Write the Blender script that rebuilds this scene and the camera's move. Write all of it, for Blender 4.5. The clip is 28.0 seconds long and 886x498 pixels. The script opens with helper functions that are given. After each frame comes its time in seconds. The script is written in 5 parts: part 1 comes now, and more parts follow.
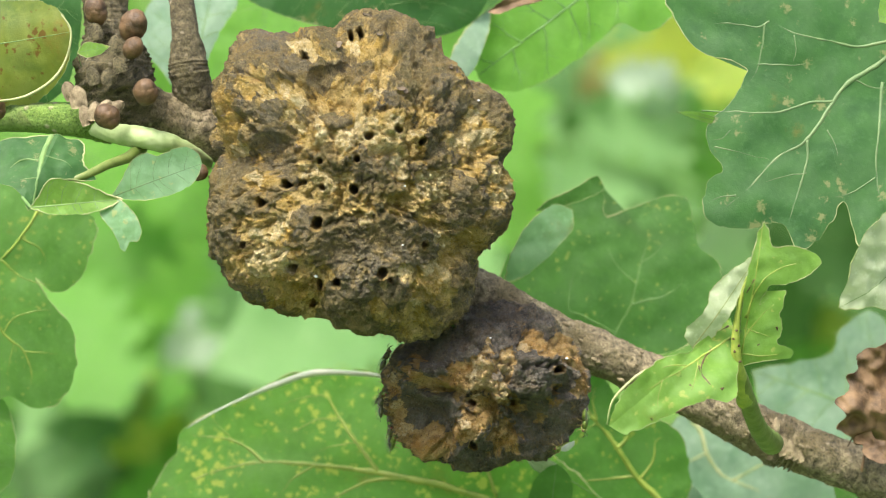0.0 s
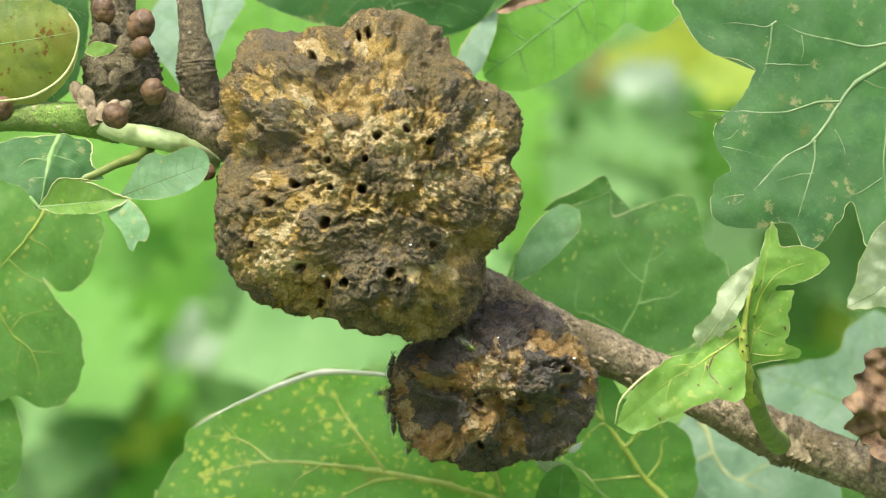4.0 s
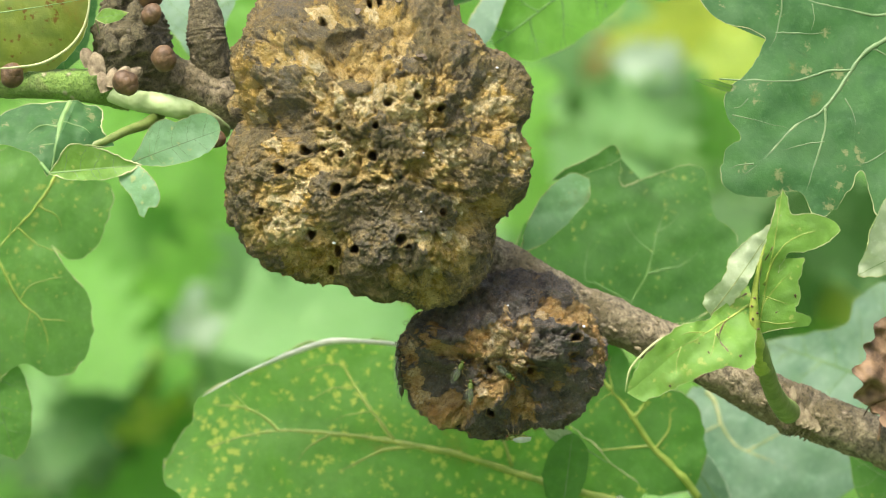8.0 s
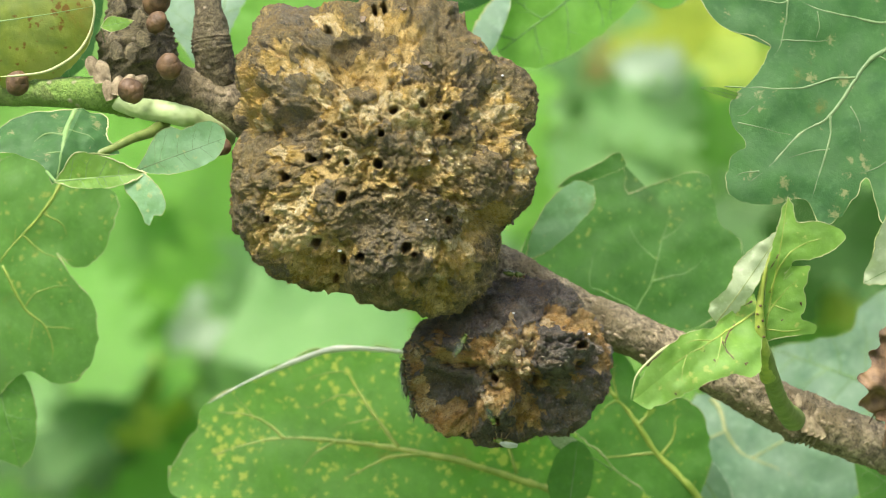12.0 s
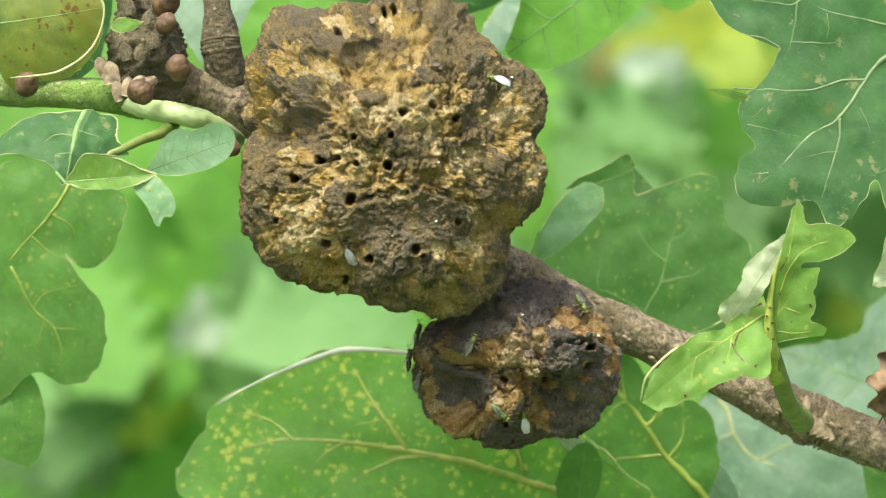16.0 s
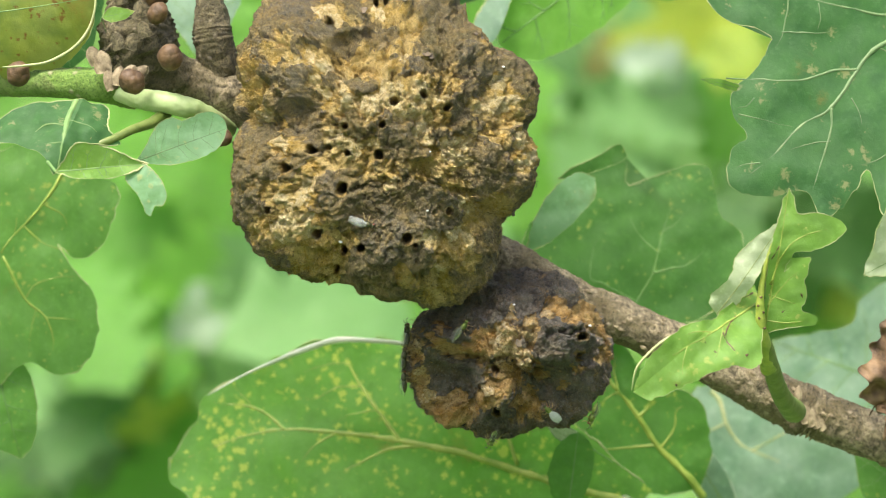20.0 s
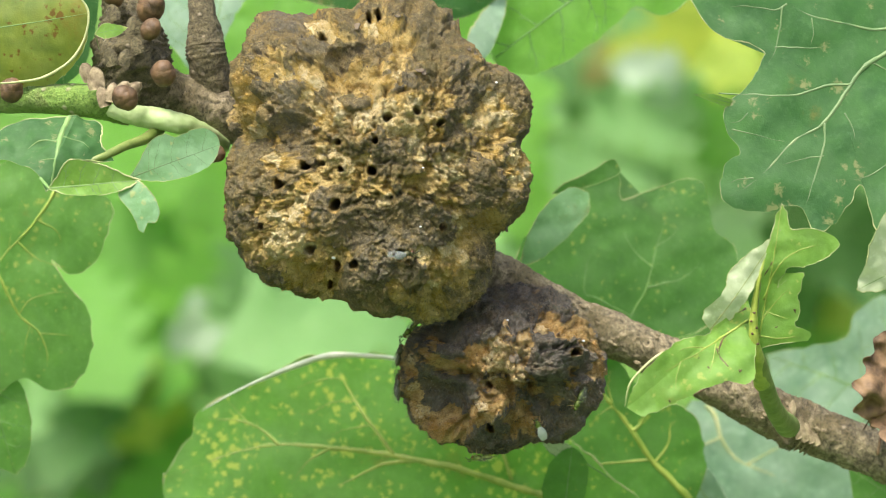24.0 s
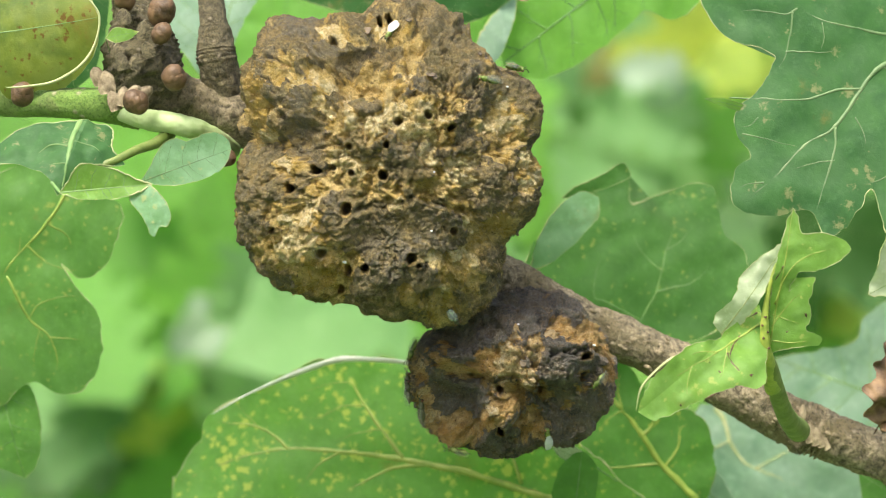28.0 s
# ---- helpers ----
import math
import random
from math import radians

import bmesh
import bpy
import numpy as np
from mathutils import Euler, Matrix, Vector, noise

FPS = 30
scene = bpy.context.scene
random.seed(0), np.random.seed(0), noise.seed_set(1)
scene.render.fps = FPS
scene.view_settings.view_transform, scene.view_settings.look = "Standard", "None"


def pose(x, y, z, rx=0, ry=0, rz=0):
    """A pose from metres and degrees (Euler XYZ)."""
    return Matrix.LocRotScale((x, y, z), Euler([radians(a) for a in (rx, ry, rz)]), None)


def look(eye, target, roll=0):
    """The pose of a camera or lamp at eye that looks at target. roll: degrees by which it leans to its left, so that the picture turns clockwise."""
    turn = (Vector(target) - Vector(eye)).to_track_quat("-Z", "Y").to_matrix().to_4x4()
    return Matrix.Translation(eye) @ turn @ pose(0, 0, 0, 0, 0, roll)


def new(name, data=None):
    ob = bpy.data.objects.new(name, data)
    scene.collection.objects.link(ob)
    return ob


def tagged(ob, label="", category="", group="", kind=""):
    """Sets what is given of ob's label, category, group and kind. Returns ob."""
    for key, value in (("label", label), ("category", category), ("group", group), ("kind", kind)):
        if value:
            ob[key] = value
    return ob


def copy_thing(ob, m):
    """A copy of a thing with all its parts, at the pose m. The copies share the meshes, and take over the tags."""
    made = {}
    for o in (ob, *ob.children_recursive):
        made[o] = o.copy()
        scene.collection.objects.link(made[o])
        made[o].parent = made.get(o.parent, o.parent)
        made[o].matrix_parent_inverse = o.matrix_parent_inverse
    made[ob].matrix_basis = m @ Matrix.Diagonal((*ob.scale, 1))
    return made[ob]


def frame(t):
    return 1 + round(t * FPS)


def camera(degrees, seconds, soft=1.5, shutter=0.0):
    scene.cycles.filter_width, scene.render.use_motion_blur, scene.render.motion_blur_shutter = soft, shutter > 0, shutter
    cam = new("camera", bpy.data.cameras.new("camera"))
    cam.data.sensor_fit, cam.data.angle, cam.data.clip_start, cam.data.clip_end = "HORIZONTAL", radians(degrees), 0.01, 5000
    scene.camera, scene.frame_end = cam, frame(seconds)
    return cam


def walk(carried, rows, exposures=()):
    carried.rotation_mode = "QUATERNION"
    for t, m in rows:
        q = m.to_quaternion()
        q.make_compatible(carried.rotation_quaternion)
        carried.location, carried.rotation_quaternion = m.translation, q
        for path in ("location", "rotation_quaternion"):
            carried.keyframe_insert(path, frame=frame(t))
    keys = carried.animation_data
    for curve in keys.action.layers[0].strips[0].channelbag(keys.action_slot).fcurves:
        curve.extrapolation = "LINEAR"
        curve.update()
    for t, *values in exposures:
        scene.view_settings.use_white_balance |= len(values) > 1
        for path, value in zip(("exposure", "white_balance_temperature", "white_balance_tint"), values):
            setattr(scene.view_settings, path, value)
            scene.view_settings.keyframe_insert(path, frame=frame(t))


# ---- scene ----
# Oak twig with two galls, seen from 30 cm. Millimetres in the tables, metres in the world.
MM = 0.001
STEP = 0.06 * MM          # one step of the tables, on the plane y = 0
EYE = Vector((0, -0.30, 1.5))
GAP = 0.30


def at(h, v, y=0.0):
    """World place from steps across and down, and y in millimetres behind the plane of the twig."""
    k = STEP * (GAP + y * MM) / GAP
    return Vector(((h - 784) * k, y * MM, 1.5 - (v - 441) * k))


# camera: seconds, sideways mm, up mm, pitch degrees, roll degrees
SWAY = [
    (0, -0.00, 0.00, 0.000, 0.00), (0.5, 0.11, -0.14, -0.023, -0.00), (1, 0.09, 0.06, 0.010, -0.04), (1.5, 0.18, -0.32, -0.051, -0.06),
    (2, -0.18, 0.18, 0.029, -0.05), (2.5, -0.11, 0.00, 0.000, -0.03), (3, -0.09, -0.45, -0.073, -0.02), (3.5, -0.83, 0.08, 0.013, 0.01),
    (5.5, -0.73, -0.68, -0.111, 0.06), (6, -1.20, -0.83, -0.135, 0.09), (6.5, -1.62, -1.18, -0.192, 0.11), (7, -1.43, -1.30, -0.211, 0.13),
    (7.5, -1.82, -1.47, -0.239, 0.16), (8, -1.89, -1.87, -0.305, 0.15), (8.5, -2.20, -1.39, -0.226, 0.13), (9, -2.11, -1.58, -0.257, 0.14),
    (9.5, -2.20, -1.79, -0.290, 0.16), (10, -2.46, -1.48, -0.240, 0.15), (10.5, -2.32, -1.62, -0.263, 0.13), (11, -2.37, -1.48, -0.240, 0.11),
    (11.5, -2.85, -1.55, -0.252, 0.11), (12, -2.46, -1.43, -0.232, 0.12), (12.5, -2.46, -1.56, -0.253, 0.12), (14.5, -2.90, -1.10, -0.179, 0.11),
    (15, -2.92, -1.28, -0.208, 0.10), (15.5, -3.27, -0.95, -0.155, 0.12), (16, -3.44, -1.34, -0.218, 0.19), (16.5, -3.57, -1.39, -0.226, 0.22),
    (17, -3.53, -1.13, -0.184, 0.21), (17.5, -3.60, -1.33, -0.216, 0.22), (18, -3.53, -1.07, -0.174, 0.21), (18.5, -3.40, -1.15, -0.187, 0.21),
    (19, -3.47, -1.19, -0.194, 0.20), (19.5, -2.90, -1.92, -0.313, 0.20), (20, -2.54, -1.93, -0.315, 0.21), (20.5, -2.63, -1.77, -0.289, 0.20),
    (21, -2.35, -1.67, -0.271, 0.17), (21.5, -2.28, -1.54, -0.250, 0.15), (23.5, -1.99, -1.02, -0.166, 0.13), (24, -1.84, -1.03, -0.168, 0.12),
    (24.5, -2.24, -0.89, -0.145, 0.12), (25, -2.35, -0.74, -0.121, 0.11), (25.5, -2.26, -0.76, -0.124, 0.11), (26, -2.87, -0.55, -0.090, 0.14),
    (26.5, -2.72, -1.04, -0.169, 0.14), (27, -1.99, -0.89, -0.145, 0.13), (27.5, -2.26, -0.74, -0.121, 0.14), (28, -2.98, -0.79, -0.129, 0.14)]
cam = camera(17.82, 28.0, 1.0)
cam.data.dof.use_dof = True
cam.data.dof.focus_distance = 0.297
cam.data.dof.aperture_fstop = 36.0


def eye_pose(dx, dz, pitch, roll):
    eye = EYE + Vector((dx, 0, dz)) * MM
    return look(eye, eye + Vector((0, 1, math.tan(radians(pitch)))), roll)


walk(cam, [(t, eye_pose(*r)) for t, *r in SWAY])

# ---- light: thin bright overcast, soft sun from above ----
world = bpy.data.worlds.new("sky")
scene.world = world
world.use_nodes = True
wn = world.node_tree
sky = wn.nodes.new("ShaderNodeTexSky")
sky.sky_type, sky.sun_disc = "NISHITA", False
SUN_UP, SUN_TURN = radians(60), radians(208)
sky.sun_elevation, sky.sun_rotation = SUN_UP, SUN_TURN
sky.air_density, sky.dust_density = 0.7, 6.0
wn.links.new(sky.outputs[0], wn.nodes["Background"].inputs[0])
wn.nodes["Background"].inputs[1].default_value = 0.22
sun = new("sun", bpy.data.lights.new("sun", "SUN"))
sun.data.energy, sun.data.angle, sun.data.color = 2.4, radians(14), (1.0, 0.98, 0.93)
sun_way = Vector((math.sin(SUN_TURN) * math.cos(SUN_UP), math.cos(SUN_TURN) * math.cos(SUN_UP), math.sin(SUN_UP)))
sun.matrix_world = look(sun_way * 5, (0, 0, 0))
scene.view_settings.exposure = 0.81


# ---- materials ----
class Nodes:
    """Short hand for building a node material."""

    def __init__(self, name):
        self.mat = bpy.data.materials.new(name)
        self.mat.use_nodes = True
        self.tree = self.mat.node_tree
        self.tree.nodes.clear()
        self.out = self.add("ShaderNodeOutputMaterial")
        self.pos = self.add("ShaderNodeTexCoord").outputs["Object"]

    def add(self, kind, **values):
        n = self.tree.nodes.new(kind)
        for k, v in values.items():
            n.inputs[k.replace("_", " ")].default_value = v
        return n

    def link(self, a, b):
        self.tree.links.new(a, b)

    def noise(self, scale, detail=4.0, rough=0.55, warp=0.0, vec=None):
        n = self.add("ShaderNodeTexNoise", Scale=scale, Detail=detail, Roughness=rough, Distortion=warp)
        self.link(vec or self.pos, n.inputs["Vector"])
        return n.outputs["Fac"]

    def cells(self, scale, feature="F1", vec=None):
        n = self.add("ShaderNodeTexVoronoi", Scale=scale)
        n.feature = feature
        self.link(vec or self.pos, n.inputs["Vector"])
        return n.outputs["Distance"]

    def ramp(self, fac, *stops):
        n = self.add("ShaderNodeValToRGB")
        el = n.color_ramp.elements
        while len(el) < len(stops):
            el.new(0.5)
        for e, (p, c) in zip(el, stops):
            e.position, e.color = p, (*c, 1) if len(c) == 3 else c
        self.link(fac, n.inputs[0])
        return n.outputs[0]

    def mix(self, fac, a, b, mode="MIX"):
        n = self.add("ShaderNodeMix")
        n.data_type, n.blend_type = "RGBA", mode
        for sock, val in ((n.inputs[0], fac), (n.inputs[6], a), (n.inputs[7], b)):
            if isinstance(val, bpy.types.NodeSocket):
                self.link(val, sock)
            else:
                sock.default_value = val if isinstance(val, (int, float)) else (*val, 1)
        return n.outputs[2]

    def math(self, op, a, b=0.0, clamp=False):
        n = self.add("ShaderNodeMath")
        n.operation, n.use_clamp = op, clamp
        for sock, val in zip(n.inputs, (a, b)):
            if isinstance(val, bpy.types.NodeSocket):
                self.link(val, sock)
            else:
                sock.default_value = val
        return n.outputs[0]

    def attribute(self, name):
        n = self.add("ShaderNodeAttribute")
        n.attribute_name = name
        return n.outputs["Fac"]

    def bump(self, height, strength, distance):
        n = self.add("ShaderNodeBump", Strength=strength, Distance=distance)
        self.link(height, n.inputs["Height"])
        return n.outputs[0]

    def surface(self, colour, rough=0.6, normal=None, **more):
        n = self.add("ShaderNodeBsdfPrincipled", **more)
        for sock, val in (("Base Color", colour), ("Roughness", rough)):
            if isinstance(val, bpy.types.NodeSocket):
                self.link(val, n.inputs[sock])
            else:
                n.inputs[sock].default_value = val if isinstance(val, (int, float)) else (*val, 1)
        if normal:
            self.link(normal, n.inputs["Normal"])
        return n.outputs[0]

    def done(self, shader):
        self.link(shader, self.out.inputs[0])
        return self.mat


def gall_material(name, crust, crust_pale, flesh, flesh_pale, straw, stain=0.8):
    """Gall skin: dark crust, torn fibrous flesh where "bare", straw-coloured dry tissue where "pale"."""
    n = Nodes(name)
    grain = n.noise(1100, 6, 0.7, 0.8)
    blotch = n.noise(300, 6, 0.65, 0.6)
    fine = n.noise(4200, 4, 0.65)
    crumb = n.noise(2300, 5, 0.72, 1.0)
    wander = n.math("ADD", n.math("MULTIPLY", n.math("SUBTRACT", grain, 0.5), 1.15), n.math("MULTIPLY", n.math("SUBTRACT", blotch, 0.5), 0.5))
    bare = n.ramp(n.math("ADD", n.attribute("bare"), wander), (0.30, (0, 0, 0)), (0.74, (1, 1, 1)))
    pale = n.ramp(n.math("ADD", n.attribute("pale"), n.math("MULTIPLY", wander, 1.1)), (0.34, (0, 0, 0)), (0.74, (1, 1, 1)))
    # crust: two browns in blotches, a grey bloom, olive film, pale grit
    skin = n.mix(n.ramp(blotch, (0.36, (0, 0, 0)), (0.62, (1, 1, 1))), crust, crust_pale)
    bloom = n.noise(170, 5, 0.62, 0.5)
    grey = sum(crust_pale) / 3
    skin = n.mix(n.ramp(bloom, (0.50, (0, 0, 0)), (0.64, (0.55, 0.55, 0.55))), skin, (grey * 1.12, grey * 1.03, grey * 0.82))
    skin = n.mix(n.ramp(bloom, (0.34, (0.5, 0.5, 0.5)), (0.46, (0, 0, 0))), skin, tuple(x * y for x, y in zip(crust_pale, (0.80, 0.88, 0.40))))
    skin = n.mix(n.ramp(n.noise(620, 5, 0.68, 0.9), (0.45, (0, 0, 0)), (0.62, (stain,) * 3)), skin, tuple(0.5 * a + 0.35 * b for a, b in zip(crust_pale, flesh)))
    skin = n.mix(n.ramp(crumb, (0.53, (0, 0, 0)), (0.66, (0.55, 0.55, 0.55))), skin, tuple(min(1, x * 1.9) for x in crust_pale))
    skin = n.mix(n.ramp(fine, (0.58, (0, 0, 0)), (0.72, (0.6, 0.6, 0.6))), skin, tuple(min(1, x * 2.6) for x in crust_pale))
    # flesh: ochre to tan with rusty depths
    meat = n.mix(n.ramp(n.noise(420, 5, 0.65, 0.8), (0.40, (0, 0, 0)), (0.60, (1, 1, 1))), flesh, flesh_pale)
    meat = n.mix(n.ramp(n.noise(700, 5, 0.68, 0.6), (0.36, (0.5, 0.5, 0.5)), (0.46, (0, 0, 0))), meat, (flesh[0] * 0.55, flesh[1] * 0.42, flesh[2] * 0.4))
    meat = n.mix(n.ramp(crumb, (0.36, (0.55, 0.55, 0.55)), (0.46, (0, 0, 0))), meat, tuple(x * 0.4 for x in flesh))
    dry = n.mix(n.ramp(n.noise(900, 5, 0.7, 1.2), (0.40, (0, 0, 0)), (0.62, (1, 1, 1))), flesh_pale, straw)
    dry = n.mix(n.ramp(crumb, (0.38, (0.6, 0.6, 0.6)), (0.47, (0, 0, 0))), dry, tuple(x * 0.6 for x in flesh))
    colour = n.mix(pale, n.mix(bare, skin, meat), dry)
    thread = n.math("ABSOLUTE", n.math("SUBTRACT", n.noise(1300, 3, 0.5, 2.6), 0.5))
    strand = n.ramp(thread, (0.0, (0.75, 0.75, 0.75)), (0.035, (0, 0, 0)))
    colour = n.mix(n.math("MULTIPLY", strand, n.math("ADD", n.math("MULTIPLY", bare, 0.6), 0.18)), colour, tuple(min(1, x * 1.15) for x in flesh_pale))
    coarse = n.math("ABSOLUTE", n.math("SUBTRACT", n.noise(480, 5, 0.6, 3.2), 0.5))
    seam = n.ramp(coarse, (0.0, (0.7, 0.7, 0.7)), (0.035, (0, 0, 0)))
    colour = n.mix(n.math("MULTIPLY", seam, n.math("ADD", n.math("MULTIPLY", bare, 0.2), 0.3)), colour, tuple(0.4 * x + 0.5 * y for x, y in zip(flesh_pale, crust_pale)))
    pit = n.ramp(n.noise(2600, 3, 0.6, 0.5), (0.29, (0.65, 0.65, 0.65)), (0.38, (0, 0, 0)))
    colour = n.mix(pit, colour, tuple(x * 0.4 for x in crust))
    height = n.math("ADD", n.math("ADD", grain, n.math("MULTIPLY", fine, 0.6)), n.math("SUBTRACT", n.math("ADD", n.math("MULTIPLY", strand, 0.3), n.math("MULTIPLY", seam, 0.35)), n.math("MULTIPLY", pit, 0.5)))
    height = n.math("ADD", height, n.math("MULTIPLY", n.math("MULTIPLY", crumb, bare), 0.9))
    return n.done(n.surface(colour, 0.8, n.bump(height, 1.0, 0.0008)))


def bark_material(name, dark, pale, moss, scale=1.0):
    n = Nodes(name)
    grain = n.noise(900 * scale, 7, 0.72, 0.9)
    patch = n.noise(210 * scale, 5, 0.62, 0.6)
    fine = n.noise(3600 * scale, 4, 0.65)
    colour = n.mix(n.ramp(grain, (0.36, (0, 0, 0)), (0.62, (1, 1, 1))), dark, pale)
    colour = n.mix(n.ramp(patch, (0.46, (0, 0, 0)), (0.62, (0.85, 0.85, 0.85))), colour, moss)
    colour = n.mix(n.ramp(fine, (0.34, (0.7, 0.7, 0.7)), (0.5, (0, 0, 0))), colour, tuple(c * 0.45 for c in dark))
    spots = n.ramp(n.cells(520 * scale), (0.08, (1, 1, 1)), (0.2, (0, 0, 0)))
    colour = n.mix(n.math("MULTIPLY", spots, 0.6), colour, (0.44, 0.37, 0.25))
    height = n.math("ADD", n.math("ADD", grain, n.math("MULTIPLY", fine, 0.4)), n.math("MULTIPLY", spots, 0.4))
    return n.done(n.surface(colour, 0.78, n.bump(height, 1.0, 0.0005)))


def leaf_material(name, colour, deep, glow, spots=None, spot_size=0.25, gloss=0.42, through_part=0.42, spot_scale=900):
    """Leaf skin: reflects colour, lets glow through; fine vein net as faint relief; yellow spots and brown bites where given."""
    n = Nodes(name)
    colour, deep, glow = ([0.93 * c + 0.07 * sum(x) / 3 for c in x] for x in (colour, deep, glow))
    broad = n.math("ADD", n.math("MULTIPLY", n.noise(85, 5, 0.6, 0.4), 0.5), n.math("MULTIPLY", n.noise(270, 5, 0.62, 0.6), 0.5))
    fine = n.noise(1300, 5, 0.65)
    net = n.cells(2200, "DISTANCE_TO_EDGE", None)
    base = n.mix(n.ramp(broad, (0.40, (0, 0, 0)), (0.61, (1, 1, 1))), deep, colour)
    mott = n.noise(420, 5, 0.65, 0.7)
    base = n.mix(n.ramp(mott, (0.42, (0, 0, 0)), (0.66, (0.45, 0.45, 0.45))), base, [0.6 * a + 0.4 * b for a, b in zip(colour, glow)])
    base = n.mix(n.ramp(fine, (0.52, (0, 0, 0)), (0.72, (0.55, 0.55, 0.55))), base, tuple(min(1, c * 1.5 + 0.03) for c in colour))
    film = n.ramp(n.noise(190, 7, 0.68, 0.5), (0.44, (0, 0, 0)), (0.64, (0.5, 0.5, 0.5)))
    base = n.mix(film, base, [1.02 * c + 0.17 * max(colour) + 0.008 for c in colour])
    lit = n.mix(n.ramp(broad, (0.3, (0, 0, 0)), (0.7, (1, 1, 1))), tuple(c * 0.72 for c in glow), glow)
    if spots:
        big = n.noise(150, 4, 0.6)
        ragged = n.math("ADD", n.cells(spot_scale), n.math("MULTIPLY", n.math("SUBTRACT", n.noise(2300, 4, 0.7), 0.5), 1.3))
        ragged = n.math("ADD", ragged, n.math("MULTIPLY", n.math("SUBTRACT", 0.56, big), 1.5))
        low = 0.06 + 0.45 * spot_size
        mask = n.ramp(ragged, (low, (0.92, 0.92, 0.92)), (low + 0.2, (0, 0, 0)))
        base = n.mix(mask, base, spots)
        lit = n.mix(mask, lit, tuple(min(1, c * 1.3) for c in spots))
        rust = n.math("MULTIPLY", n.ramp(n.noise(120, 5, 0.65), (0.60, (0, 0, 0)), (0.69, (0.75, 0.75, 0.75))), n.ramp(fine, (0.4, (0, 0, 0)), (0.6, (1, 1, 1))))
        base = n.mix(rust, base, (0.22, 0.14, 0.03))
    bump = n.bump(n.math("ADD", n.math("MULTIPLY", n.ramp(net, (0, (0, 0, 0)), (0.12, (1, 1, 1))), 0.12), n.math("ADD", n.math("ADD", broad, n.math("MULTIPLY", mott, 0.8)), n.math("MULTIPLY", fine, 0.25))), 0.3, 0.0003)
    front = n.surface(base, gloss, bump, Specular_IOR_Level=0.22)
    back = n.add("ShaderNodeBsdfTranslucent")
    n.link(lit, back.inputs[0])
    mixer = n.add("ShaderNodeMixShader", Fac=through_part)
    n.link(front, mixer.inputs[1])
    n.link(back.outputs[0], mixer.inputs[2])
    return n.done(mixer.outputs[0])


def plain_material(name, colour, other, scale, rough=0.6, relief=0.3, **more):
    n = Nodes(name)
    f = n.noise(scale, 5, 0.6)
    c = n.mix(n.ramp(f, (0.35, (0, 0, 0)), (0.66, (1, 1, 1))), colour, other)
    return n.done(n.surface(c, rough, n.bump(f, relief, 0.0003), **more))


GALL = gall_material("gall_crust", (0.074, 0.060, 0.024), (0.205, 0.166, 0.076), (0.56, 0.36, 0.060), (0.74, 0.56, 0.21), (0.90, 0.78, 0.46))
GALL_DARK = gall_material("gall_black_crust", (0.018, 0.018, 0.017), (0.155, 0.142, 0.115), (0.44, 0.24, 0.044), (0.60, 0.42, 0.16), (0.74, 0.62, 0.38), 0.42)
BARK = bark_material("twig_bark", (0.055, 0.044, 0.022), (0.38, 0.315, 0.185), (0.15, 0.12, 0.052))
BARK_NODE = bark_material("knot_bark", (0.040, 0.034, 0.015), (0.20, 0.166, 0.080), (0.10, 0.086, 0.034), 1.2)
BARK_GREEN = bark_material("green_bark", (0.12, 0.22, 0.032), (0.21, 0.34, 0.06), (0.16, 0.19, 0.06))
BARK_PALE = plain_material("pale_bark", (0.24, 0.34, 0.11), (0.44, 0.52, 0.26), 240, 0.5, 0.3)
BUD = plain_material("bud_scale", (0.050, 0.029, 0.011), (0.15, 0.086, 0.034), 700, 0.6, 0.8)
SCALE_PALE = plain_material("dry_scale", (0.12, 0.09, 0.045), (0.33, 0.27, 0.155), 1100, 0.75, 0.9)
VEIN = plain_material("leaf_vein", (0.11, 0.22, 0.055), (0.19, 0.31, 0.09), 400, 0.6)
VEIN_DIM = plain_material("dim_vein", (0.075, 0.18, 0.038), (0.14, 0.27, 0.06), 500, 0.55)
VEIN_GREY = plain_material("grey_vein", (0.085, 0.165, 0.055), (0.14, 0.215, 0.08), 400, 0.6)
VEIN_YELLOW = plain_material("yellow_vein", (0.17, 0.26, 0.03), (0.29, 0.36, 0.06), 500, 0.5)
MARGIN = plain_material("leaf_margin", (0.20, 0.28, 0.08), (0.42, 0.43, 0.20), 350, 0.6)
MARGIN_SOFT = plain_material("soft_margin", (0.10, 0.20, 0.045), (0.26, 0.32, 0.11), 300, 0.6)
LEAF_DARK = leaf_material("leaf_blue_green", (0.058, 0.15, 0.042), (0.033, 0.10, 0.032), (0.10, 0.30, 0.05), (0.22, 0.25, 0.10), -0.02, 0.55, 0.42, 430)
LEAF_MID = leaf_material("leaf_mid_green", (0.085, 0.21, 0.03), (0.06, 0.16, 0.025), (0.17, 0.46, 0.05), (0.26, 0.34, 0.06), 0.1)
LEAF_SPOT = leaf_material("leaf_spotted", (0.105, 0.26, 0.03), (0.065, 0.185, 0.022), (0.24, 0.56, 0.045), (0.38, 0.46, 0.075), 0.31, 0.42, 0.42, 820)
LEAF_MILD = leaf_material("leaf_mild_green", (0.105, 0.245, 0.042), (0.07, 0.185, 0.03), (0.24, 0.52, 0.075), (0.30, 0.37, 0.08), 0.0)
